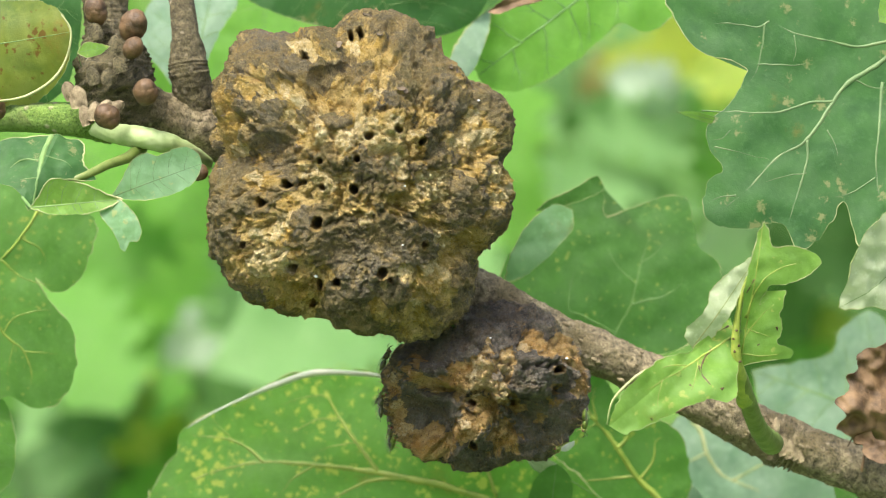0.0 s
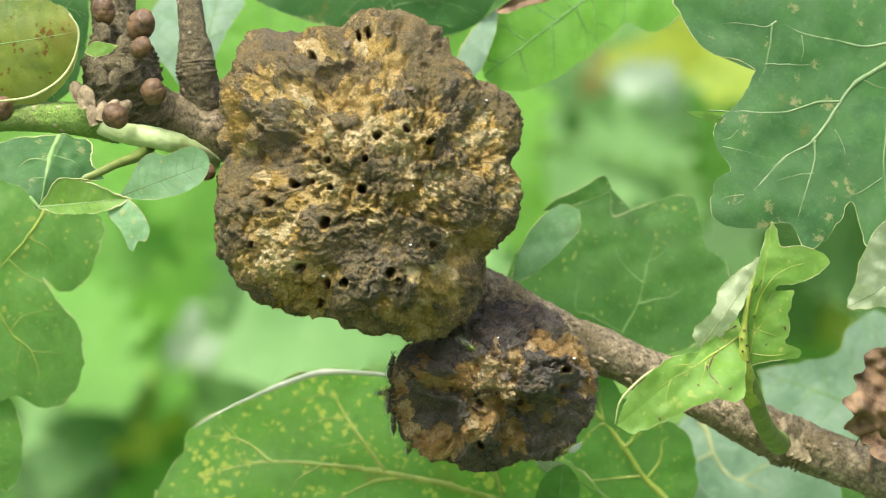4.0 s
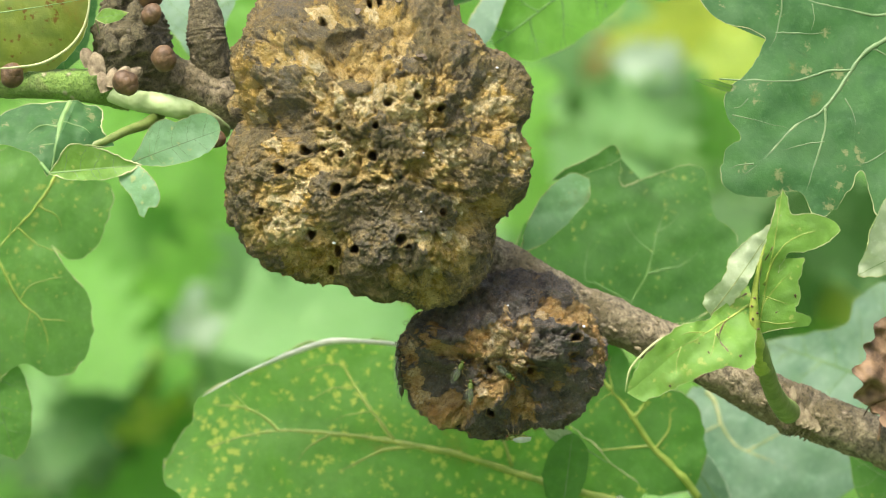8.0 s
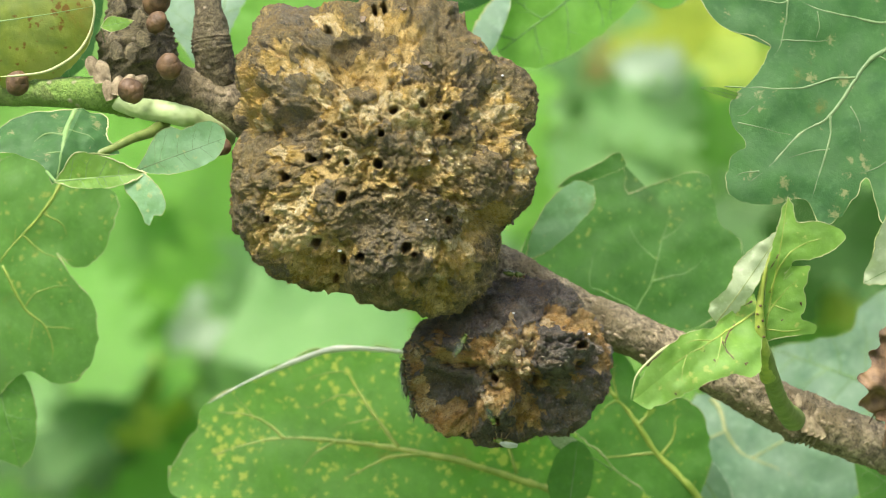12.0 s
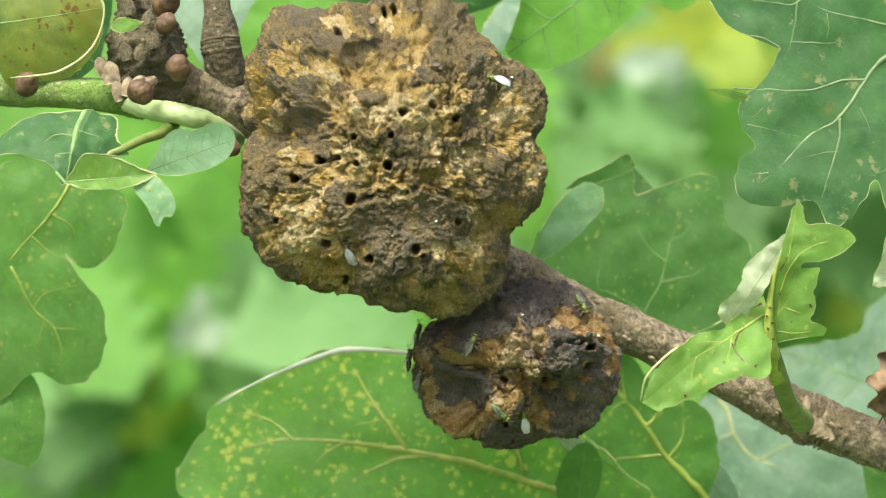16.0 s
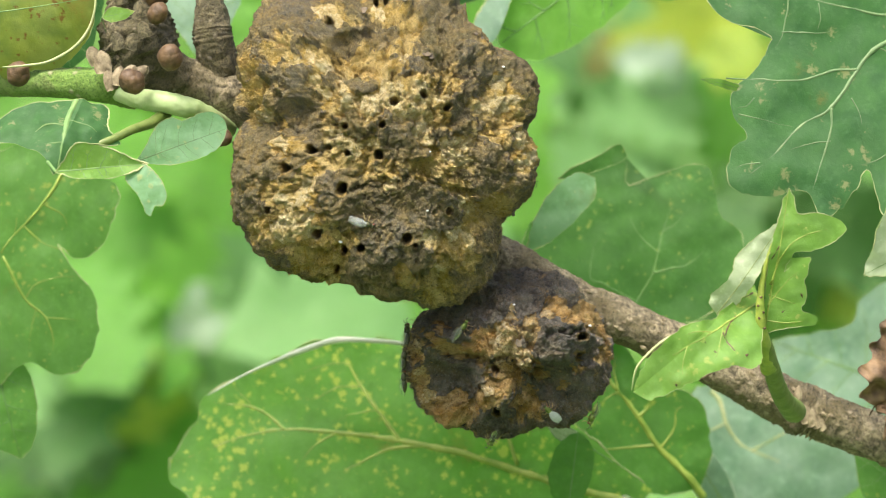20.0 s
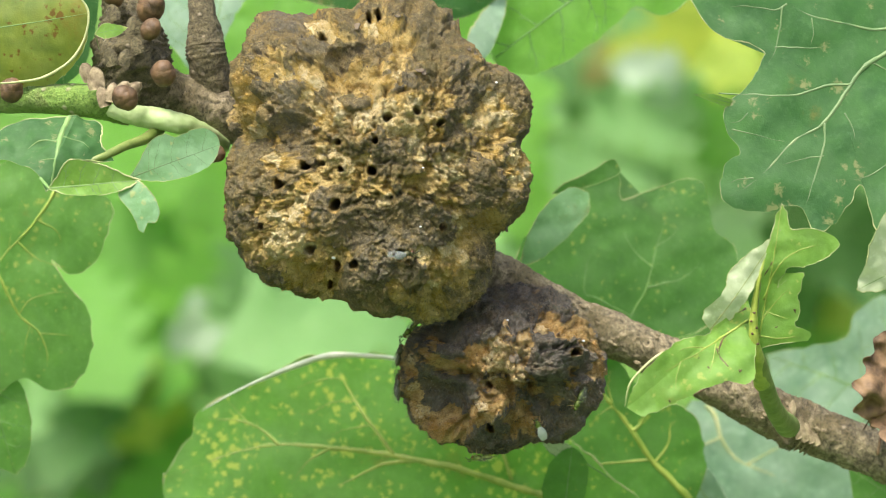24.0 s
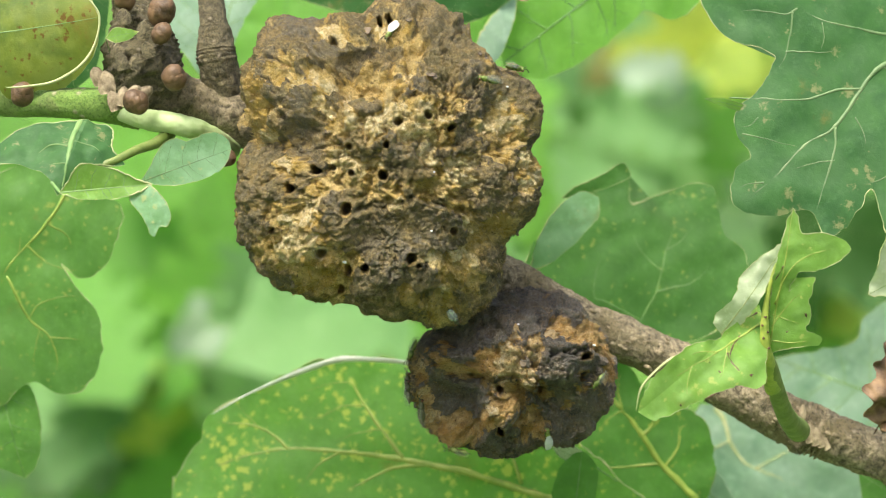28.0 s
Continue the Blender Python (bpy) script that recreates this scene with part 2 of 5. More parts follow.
# Lighter leaf green: the brightness of backlit leaves is painted into the colour.
LEAF_BRIGHT = leaf_material("leaf_lit_green", (0.14, 0.34, 0.04), (0.11, 0.28, 0.03), (0.36, 0.74, 0.08), None, 0.2, 0.5, 0.55)
LEAF_YOUNG = leaf_material("leaf_yellow_green", (0.17, 0.33, 0.05), (0.11, 0.25, 0.032), (0.32, 0.58, 0.06), (0.36, 0.42, 0.10), 0.02, 0.5)
LEAF_CUP = leaf_material("leaf_olive", (0.20, 0.24, 0.022), (0.06, 0.13, 0.03), (0.30, 0.38, 0.03), (0.16, 0.09, 0.02), 0.06)
# Darker copy of the leaf green, with the shade put into the colour.
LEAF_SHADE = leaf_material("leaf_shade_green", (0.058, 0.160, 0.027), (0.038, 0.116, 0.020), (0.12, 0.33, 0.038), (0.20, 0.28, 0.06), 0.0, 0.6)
LEAF_LOBE = leaf_material("leaf_lobe", (0.21, 0.38, 0.20), (0.14, 0.30, 0.12), (0.26, 0.52, 0.16), (0.34, 0.40, 0.16), 0.0)
LEAF_PALE = leaf_material("leaf_underside", (0.23, 0.33, 0.23), (0.13, 0.24, 0.15), (0.25, 0.48, 0.20), None, 0.2, 0.5, 0.3)
MARGIN_WHITE = plain_material("whitish_margin", (0.34, 0.42, 0.27), (0.66, 0.69, 0.55), 260, 0.6)
LEAF_FOLD = leaf_material("leaf_pale_fold", (0.50, 0.56, 0.36), (0.34, 0.44, 0.22), (0.44, 0.56, 0.24), None, 0.2, 0.5, 0.3)
LEAF_DEAD = plain_material("dead_leaf", (0.06, 0.035, 0.015), (0.24, 0.15, 0.07), 420, 0.7, 0.9)
LEAF_BASE = plain_material("yellow_stalk", (0.19, 0.27, 0.035), (0.33, 0.38, 0.06), 900, 0.5)
STALK_DIM = plain_material("olive_stalk", (0.10, 0.15, 0.025), (0.17, 0.22, 0.05), 700, 0.5)


FIBRE = plain_material("gall_fibre", (0.34, 0.22, 0.07), (0.52, 0.40, 0.20), 900, 0.8)
FLAKE = plain_material("gall_flake", (0.07, 0.055, 0.035), (0.16, 0.12, 0.07), 1100, 0.85, 0.7)
FIBRE_DARK = plain_material("dark_fibre", (0.10, 0.075, 0.035), (0.24, 0.18, 0.08), 900, 0.85)


# ---- mesh tools ----
def lattice(ix, iy, iz, seed):
    n = (ix * 374761393 + iy * 668265263 + iz * 2147483647 + seed * 1274126177) & 0xFFFFFFFF
    n = ((n ^ (n >> 13)) * 1274126177) & 0xFFFFFFFF
    n = ((n ^ (n >> 16)) * 2246822519) & 0xFFFFFFFF
    return ((n ^ (n >> 15)) & 0xFFFF) / 32767.5 - 1.0


def soft_noise(p, seed=0):
    """Smooth noise in -1..1 at the rows of p."""
    i = np.floor(p).astype(np.int64)
    f = p - i
    f = f * f * f * (f * (f * 6 - 15) + 10)
    total = 0
    for dx in (0, 1):
        for dy in (0, 1):
            for dz in (0, 1):
                w = (f[:, 0] if dx else 1 - f[:, 0]) * (f[:, 1] if dy else 1 - f[:, 1]) * (f[:, 2] if dz else 1 - f[:, 2])
                total = total + w * lattice(i[:, 0] + dx, i[:, 1] + dy, i[:, 2] + dz, seed)
    return total


def layers(p, seed, octaves=4, gain=0.5):
    total, amp = 0, 1.0
    for o in range(octaves):
        total = total + amp * soft_noise(p * 2 ** o + 17.3 * o, seed + o)
        amp *= gain
    return total


def mesh_of(name, verts, faces, material, smooth=True):
    me = bpy.data.meshes.new(name)
    me.from_pydata([tuple(v) for v in verts] if not isinstance(verts, np.ndarray) else verts.tolist(), [], faces if isinstance(faces, list) else faces.tolist())
    me.materials.append(material)
    if smooth:
        me.polygons.foreach_set("use_smooth", [True] * len(me.polygons))
    me.update()
    return me


def part(name, shape, material, parent, label=""):
    """Links verts and faces as one mesh object under a thing or a part."""
    ob = new(name, mesh_of(name, shape[0], shape[1], material))
    ob.parent = parent
    return tagged(ob, label)


def thing(name, place, label, category, group="", kind=""):
    ob = new(name)
    ob.location = place
    ob.empty_display_size = 0.002
    return tagged(ob, label, category, group, kind)


def grid_faces(rows, cols, wrap=False):
    r, c = np.meshgrid(np.arange(rows - 1), np.arange(cols if wrap else cols - 1), indexing="ij")
    c2 = (c + 1) % cols
    return np.stack([r * cols + c, r * cols + c2, (r + 1) * cols + c2, (r + 1) * cols + c], -1).reshape(-1, 4)


def spline(points, steps):
    """Catmull-Rom through the rows of points."""
    p = np.array(points, float)
    p = np.vstack([2 * p[0] - p[1], p, 2 * p[-1] - p[-2]])
    out = []
    for i in range(1, len(p) - 2):
        for s in np.arange(steps) / steps:
            a, b, c, d = p[i - 1:i + 3]
            out.append(0.5 * (2 * b + (c - a) * s + (2 * a - 5 * b + 4 * c - d) * s * s + (3 * b - a - 3 * c + d) * s ** 3))
    out.append(p[-2])
    return np.array(out)


def tube(path, radii, sides=8, caps=True):
    """Verts and faces of a round tube along the rows of path."""
    path = np.asarray(path, float)
    t = np.gradient(path, axis=0)
    t /= np.linalg.norm(t, axis=1, keepdims=True) + 1e-12
    ref = np.array([0.0, 1.0, 0.0]) if abs(t[:, 1]).max() < 0.95 else np.array([0.3, 0.1, 0.95])
    a = np.cross(t, ref)
    a /= np.linalg.norm(a, axis=1, keepdims=True) + 1e-12
    b = np.cross(t, a)
    ang = np.linspace(0, 2 * np.pi, sides, endpoint=False)
    r = np.broadcast_to(radii, len(path))
    v = path[:, None] + r[:, None, None] * (np.cos(ang)[None, :, None] * a[:, None] + np.sin(ang)[None, :, None] * b[:, None])
    f = grid_faces(len(path), sides, True).tolist()
    v = v.reshape(-1, 3)
    if caps:
        f.append(list(range(sides))[::-1])
        f.append([len(v) - sides + i for i in range(sides)])
    return v, f


def merged(shapes):
    verts, faces, n = [], [], 0
    for v, f in shapes:
        verts.append(np.asarray(v))
        faces.extend([[i + n for i in q] for q in f])
        n += len(v)
    return np.vstack(verts), faces


def egg(centre, axes, rows=14, cols=20, turn=None, rough=0.0, seed=3):
    """A rounded body with three half-axes, optionally turned and uneven."""
    th = np.linspace(0.02, np.pi - 0.02, rows)
    ph = np.linspace(0, 2 * np.pi, cols, endpoint=False)
    u = np.stack([np.outer(np.sin(th), np.cos(ph)), np.outer(np.sin(th), np.sin(ph)), np.outer(np.cos(th), np.ones(cols))], -1).reshape(-1, 3)
    v = u * np.array(axes)
    if rough:
        v = v * (1 + rough * layers(u * 2.3 + seed, seed, 3))[:, None]
    if turn is not None:
        v = v @ np.array(turn.to_3x3()).T
    f = grid_faces(rows, cols, True).tolist()
    f.append(list(range(cols))[::-1])
    f.append([rows * cols - cols + i for i in range(cols)])
    return v + np.array(centre), f


# ---- galls ----
TWIST = np.array(Euler((0.7, 1.1, 0.4)).to_matrix())


def churn(p, seed, octaves=4, gain=0.55):
    """Layered noise with the axes turned between layers, so that no grid shows."""
    total, amp = 0, 1.0
    for o in range(octaves):
        total = total + amp * soft_noise(p, seed + o)
        p = p @ TWIST * 2.07 + 5.1
        amp *= gain
    return total


def nodules(p, count, seed, reach, weight):
    """Distances to the nearest and second nearest of random seats spread over the surface p, and a random value of the nearest."""
    r = np.random.default_rng(seed)
    seats = p[r.choice(len(p), count, replace=False, p=weight)] + r.normal(0, reach * 0.2, (count, 3))
    near, second, which = np.full(len(p), 9e9), np.full(len(p), 9e9), np.zeros(len(p), int)
    for i, o in enumerate(seats):
        d = np.sqrt(((p - o) ** 2).sum(1))
        closer = d < near
        second = np.where(closer, near, np.minimum(second, d))
        near = np.where(closer, d, near)
        which[closer] = i
    return near, second, r.uniform(0, 1, count)[which]


def gall(name, centre, lumps, holes, bare, dark, pale, material, label, seed, axis, rows=390, cols=500, seats=190, fuzz=1500, flakes=36, shaggy=(), cover=0.15, hollows=(), creases=(), fibre=None):
    """A lumpy gall: rounded lumps melted together, warty crust, torn patches of bare fibre and exit holes."""
    c = np.array(at(*centre))
    th = np.linspace(0.004, np.pi - 0.004, rows)
    ph = np.concatenate([np.linspace(radians(-106), radians(106), cols), np.linspace(radians(106), radians(254), cols // 6 + 2)[1:-1]])
    cols = len(ph)
    a0 = np.array(Vector(axis).normalized())
    e1 = np.array([0, -1.0, 0]) + a0 * a0[1]
    e1 /= np.linalg.norm(e1)
    e2 = np.cross(a0, e1)
    u = (np.cos(th)[:, None, None] * a0 + np.sin(th)[:, None, None] * (np.cos(ph)[None, :, None] * e1 + np.sin(ph)[None, :, None] * e2)).reshape(-1, 3)
    soft = 0.38 * MM
    total = np.zeros(len(u))
    for h, v, y, r in lumps:
        o = np.array(at(h, v, y)) - c
        b = u @ o
        disc = b * b - o @ o + (r * STEP) ** 2
        reach = np.where(disc > 0, b + np.sqrt(np.maximum(disc, 0)), 0)
        total += np.exp(reach / soft)
    rad = soft * np.log(total)
    p = c + u * rad[:, None]
    k = (GAP + p[:, 1]) / GAP
    hh, vv = p[:, 0] / (STEP * k) + 784, 441 - (p[:, 2] - 1.5) / (STEP * k)
    front = np.clip(-u[:, 1] * 3 + 0.9, 0, 1)
    q = p / MM
    warp = np.stack([churn(q * 0.4 + s, seed + s, 3) for s in (11, 23, 37)], -1)
    qw = q + warp * 0.8
    area = np.outer(np.sin(th), np.gradient(ph)).ravel() * rad ** 2 * (front + 0.1)
    area /= area.sum()
    near, second, luck = nodules(qw, seats, seed + 41, 2.0, area)
    gap = second - near
    furrow = np.exp(-(gap / 0.5) ** 2)
    near2, second2, luck2 = nodules(q + warp * 0.5, seats * 5, seed + 43, 0.8, area)
    pock = np.exp(-((second2 - near2) / 0.28) ** 2)
    stray = np.stack([churn(q * 0.75 + s, seed + s, 4, 0.62) for s in (51, 67)], -1)
    hw, vw = hh + 9 * stray[:, 0], vv + 9 * stray[:, 1]

    def cover_of(table):
        """How far each place lies within the patches of a table, 0 to 1."""
        best = np.zeros(len(u))
        for h, v, r in table:
            best = np.maximum(best, np.exp(-(((hw - h) ** 2 + (vw - v) ** 2) / (r * r)) ** 1.5))
        return best * front

    rough = churn(q * 0.7 + warp * 0.4, seed + 1, 4, 0.65)
    crusted, straw = cover_of([(h, v, 0.86 * r) for h, v, r in dark]), cover_of([(h, v, 1.15 * r) for h, v, r in pale])
    raw = np.maximum(cover_of(bare), straw) - 0.9 * crusted + 0.20 * rough + 0.14 * (luck - 0.5) + 0.12 * (luck2 - 0.5)
    torn = 1 / (1 + np.exp(-(raw - cover) * 8))
    straw = 1 / (1 + np.exp(-(straw - 0.6 * crusted + 0.25 * rough + 0.2 * (luck2 - 0.5) - 0.5) * 8))
    wrinkle = 1 - np.abs(churn(q * 0.8 + warp * 1.4, seed + 9, 4)) * 1.5
    dome = np.clip(1 - near / 1.6, 0, 1)
    flat = 1 - 0.75 * np.maximum(straw, 0.35 * crusted)
    d = 0.9 * (luck - 0.4) * dome ** 0.6 * (0.45 + 0.55 * flat) - 0.40 * furrow * (0.5 + torn) * flat + 0.13 * (luck2 - 0.5) * (1 - pock) - 0.10 * pock * (0.2 + torn) * flat
    crinkle = 1 - 2.2 * np.abs(churn(q * 2.1 + warp, seed + 25, 3, 0.62))
    d += (0.12 + 0.05 * torn) * (wrinkle - 0.4) + (0.085 + 0.08 * torn) * (0.4 + 0.6 * flat) * churn(q * 1.5, seed + 13, 5, 0.68) + 0.10 * crinkle + 0.05 * churn(q * 3.4, seed + 27, 2, 0.7)
    d += 0.10 * crusted + 0.45 * churn(q * 0.45, seed + 15, 2)
    d -= 0.50 * torn * (0.85 + 0.6 * churn(q * 1.3, seed + 17, 3))
    d += 0.20 * straw * (0.6 + churn(q * 1.1, seed + 19, 3))
    split = np.abs(churn(q * 0.24 + warp * 0.3, seed + 21, 2))
    d -= 0.55 * np.exp(-(split / 0.014) ** 2) * (1 - 0.5 * torn)
    bore = np.zeros(len(u))
    for h, v, r, deep in hollows:
        far = np.hypot(hh - h, vv - v) / r * (1 + 0.25 * soft_noise(q * 0.6, seed + 33))
        bore = np.maximum(bore, front * deep * np.clip(1.25 - far, 0, 1) ** 0.7)
    for line in creases:
        best = np.full(len(u), 9e9)
        for (h0, v0), (h1, v1) in zip(line, line[1:]):
            dh, dv = h1 - h0, v1 - v0
            s = np.clip(((hh - h0) * dh + (vv - v0) * dv) / (dh * dh + dv * dv), 0, 1)
            best = np.minimum(best, np.hypot(hh - h0 - s * dh, vv - v0 - s * dv))
        best = best + 8 * churn(q * 0.9, seed + 35, 3)
        d -= front * (0.65 * np.exp(-(best / 3.0) ** 2) - 0.20 * np.exp(-((best - 12) / 7) ** 2))
    for h, v, r in holes:
        far = np.hypot(hh - h, (vv - v) * 0.9) / (0.74 * r)
        far = np.minimum(far * (1 + 0.22 * soft_noise(q * 1.7, seed + 31)), 9)
        d += front * 0.12 * np.exp(-((far - 1.4) / 0.35) ** 2)
        bore = np.maximum(bore, front * 2.8 / (1 + np.exp((far - 0.95) * 12)))
        torn = np.maximum(torn, front * np.exp(-((far - 1.15) / 0.4) ** 2) * 0.6)
    p = p + u * (d * MM)[:, None] + (u * -0.25 + np.array([0, 0.9, 0])) * (bore * MM)[:, None]
    body = thing(name, at(*centre), label, "gall", "galls on the twig")
    me = mesh_of("crust", p - c, grid_faces(len(th), cols, True), material)
    me.attributes.new("bare", "FLOAT", "POINT").data.foreach_set("value", torn.astype(np.float32))
    me.attributes.new("pale", "FLOAT", "POINT").data.foreach_set("value", straw.astype(np.float32))
    ob = new("crust", me)
    ob.parent = body
    # loose fibres on the torn places, lifted flakes of crust at their edges
    r = np.random.default_rng(seed + 90)
    want = torn * np.clip(0.3 - u[:, 1], 0, 1)
    for h, v, w in shaggy:
        want = want + 6 * np.exp(-((hh - h) ** 2 + (vv - v) ** 2) / (w * w)) * (u[:, 1] < 0.25)
    want = want * np.repeat(np.sin(th) + 0.05, cols)
    picks = r.choice(len(p), fuzz, p=want / want.sum())
    hairs = []
    for i in picks:
        side = r.normal(0, 1, 3)
        way = u[i] * 0.55 + side * 0.6 + np.array([0, 0, -0.2])
        way /= np.linalg.norm(way)
        bend = np.cross(way, r.normal(0, 1, 3))
        n = r.uniform(0.2, 0.8) ** 1.2 * MM
        s = np.linspace(-0.15, 1, 5)[:, None]
        hairs.append(tube(p[i] - c + way * s * n + bend * (s ** 2) * n * 0.5, np.array([1.3, 1.2, 1.0, 0.8, 0.4]) * 0.017 * MM, 3))
    part("loose_fibre", merged(hairs), fibre or FIBRE, body, "tangle of loose ochre fibres")["kind"] = "stuff"
    edge = np.where((np.abs(torn - 0.45) < 0.12) & (u[:, 1] < -0.1))[0]
    for i in r.choice(edge, flakes):
        w = r.uniform(0.2, 0.5) * MM
        a = np.cross(u[i], r.normal(0, 1, 3))
        a /= np.linalg.norm(a)
        b2 = np.cross(u[i], a)
        g = np.linspace(-1, 1, 6)
        x, y = np.meshgrid(g, g, indexing="ij")
        x, y = x.ravel(), y.ravel()
        squash = (1 - 0.28 * x * x * y * y) * (1 + 0.45 * soft_noise(np.stack([x * 1.6 + i, y * 1.6, np.full(36, i * 0.37)], -1), seed))
        bulge = 0.22 * x + 0.25 * (x * x + y * y) * 0.5 + 0.15 * soft_noise(np.stack([x * 2, y * 2, np.full(36, i * 0.01)], -1), seed)
        top = a * (x * squash * w)[:, None] + b2 * (y * squash * w * r.uniform(0.5, 0.9))[:, None] + u[i] * (bulge * w + 0.05 * MM)[:, None]
        low = top - u[i] * 0.09 * MM
        f = grid_faces(6, 6).tolist()
        ring = [j for j in range(6)] + [6 * j + 5 for j in range(1, 6)] + [30 + j for j in range(4, -1, -1)] + [6 * j for j in range(4, 0, -1)]
        f = f + [[36 + m for m in reversed(t)] for t in f] + [[ring[j], ring[j - 1], 36 + ring[j - 1], 36 + ring[j]] for j in range(len(ring))]
        part("crust_flake", (np.vstack([top, low]) + p[i] - c, f), FLAKE, body)
    return body


BIG_LUMPS = [(640, 330, 4, 235), (672, 132, 2, 116), (505, 190, 0, 128), (828, 232, 2, 84), (800, 345, 2, 114), (531, 398, 0, 162),
             (483, 335, 3, 109), (722, 478, 2, 124), (660, 470, -2, 120), (640, 250, -3, 130), (560, 130, 0, 84), (760, 180, 0, 80), (425, 165, 5, 46), (468, 118, 2, 62), (400, 245, 5, 34)]
BIG_HOLES = [(536, 97, 9), (637, 47, 7), (620, 56, 6), (583, 183, 10), (653, 238, 10), (706, 226, 9), (502, 326, 10), (457, 360, 11),
             (560, 397, 12), (625, 336, 10), (567, 332, 7), (512, 480, 10), (565, 506, 9), (596, 500, 10), (677, 483, 10), (751, 434, 8),
             (533, 322, 6), (566, 285, 6), (632, 283, 7), (748, 250, 6), (552, 540, 7), (425, 437, 7), (690, 494, 5)]
BIG_BARE = [(585, 175, 30), (622, 162, 28), (642, 182, 18), (562, 192, 16), (542, 243, 20), (722, 240, 30), (737, 268, 20), (690, 214, 26), (755, 208, 18), (402, 185, 16), (398, 225, 24),
            (400, 258, 18), (455, 135, 20), (430, 158, 14), (540, 342, 26), (572, 338, 22), (482, 395, 26), (505, 365, 22), (430, 405, 20), (732, 345, 22), (700, 360, 22), (762, 390, 22),
            (852, 212, 24), (893, 325, 22)]
BIG_TORN = [(515, 510, 30), (545, 530, 24), (490, 525, 22), (562, 488, 20), (672, 556, 22), (748, 515, 28), (780, 520, 24), (728, 570, 26), (805, 440, 26), (828, 428, 22), (640, 372, 22),
            (605, 372, 16), (640, 72, 20), (690, 112, 22), (840, 300, 20), (452, 325, 20), (445, 285, 12), (600, 335, 18), (670, 140, 14), (505, 165, 26), (420, 470, 20), (860, 270, 18)]
BIG_DARK = [(470, 95, 34), (440, 92, 20), (522, 118, 24), (560, 125, 24), (490, 70, 28), (480, 148, 13), (488, 192, 24), (475, 222, 28), (503, 232, 20), (588, 217, 20), (578, 262, 12),
            (592, 290, 20), (645, 265, 14), (655, 292, 24), (672, 312, 24), (762, 250, 22), (780, 262, 18), (735, 300, 14), (820, 330, 30), (832, 362, 32)]
BIG_CRUST = [(742, 130, 42), (762, 100, 32), (720, 62, 34), (862, 172, 24), (888, 200, 18), (820, 180, 22), (560, 385, 22), (528, 382, 20), (565, 425, 34), (620, 432, 46), (685, 425, 56),
             (735, 430, 44), (640, 490, 56), (610, 540, 44), (690, 520, 34), (640, 575, 30), (480, 275, 30), (402, 325, 24), (392, 365, 18), (425, 300, 18), (430, 365, 18), (620, 140, 16)]
BIG_PALE = [(570, 235, 17), (558, 205, 12), (610, 245, 22), (640, 225, 26), (658, 254, 24), (690, 256, 16), (703, 280, 18), (714, 305, 13), (762, 318, 18), (778, 342, 20), (793, 318, 14),
            (548, 308, 20), (578, 318, 18), (612, 310, 14), (452, 322, 15), (457, 470, 28), (482, 462, 18), (502, 482, 13), (455, 425, 20), (481, 410, 16), (506, 386, 15), (510, 208, 16),
            (522, 228, 13), (840, 240, 20)]
BIG_STRAW = [(815, 246, 14), (866, 230, 14), (846, 196, 12), (886, 306, 13), (897, 342, 12), (650, 378, 13), (530, 80, 14), (547, 87, 10), (628, 75, 13), (778, 418, 13), (786, 440, 9),
             (720, 482, 14), (757, 476, 16), (792, 486, 14), (470, 168, 13), (500, 160, 13), (522, 176, 14), (418, 270, 13), (672, 163, 9), (735, 542, 12), (700, 225, 16), (742, 238, 12)]
SMALL_LUMPS = [(850, 690, 10, 142), (925, 657, 9, 108), (765, 690, 9, 96), (835, 742, 8, 88), (955, 705, 8, 86), (880, 612, 11, 78), (930, 602, 11.5, 56), (768, 745, 9, 74), (935, 737, 8, 80), (980, 672, 10, 66), (735, 668, 4, 36), (775, 680, 2.6, 38), (815, 665, 1.8, 42), (855, 660, 1.8, 42), (890, 695, 0.4, 20), (832, 748, 2.6, 42), (940, 655, 3.2, 60), (898, 635, 1.5, 24), (932, 570, 9, 24), (962, 574, 9, 24), (850, 655, 6, 96)]
SMALL_HOLES = [(834, 717, 10), (912, 716, 9), (990, 655, 8), (838, 790, 8), (775, 690, 6), (985, 690, 10)]
SMALL_BARE = [(770, 685, 24), (802, 680, 24), (730, 670, 18), (752, 682, 20), (815, 650, 24), (830, 745, 26), (812, 762, 22), (852, 740, 20), (770, 790, 24), (755, 776, 18), (870, 728, 22),
              (942, 600, 18), (968, 610, 18), (1000, 600, 18), (1012, 622, 18), (1032, 648, 16), (1030, 682, 15), (880, 782, 20), (675, 636, 14), (690, 690, 14), (702, 740, 14), (725, 780, 16),
              (745, 797, 16), (985, 612, 14), (925, 737, 18), (962, 742, 16), (905, 772, 20), (868, 800, 18), (985, 716, 14), (745, 640, 14), (905, 668, 12)]
SMALL_PALE = [(850, 662, 22), (868, 690, 14), (890, 697, 18), (898, 632, 12), (894, 652, 10), (905, 618, 9), (838, 706, 11), (865, 616, 13), (700, 720, 9), (712, 762, 9), (848, 640, 14),
              (935, 612, 10), (772, 690, 10), (815, 748, 10), (692, 668, 9)]
SMALL_DARK = [(760, 725, 40), (792, 742, 22), (730, 720, 26), (770, 640, 30), (760, 615, 26), (850, 580, 52), (942, 672, 36), (922, 650, 20), (950, 560, 30), (990, 682, 22), (980, 732, 32),
              (932, 752, 32), (860, 805, 28), (800, 620, 24), (905, 600, 16)]
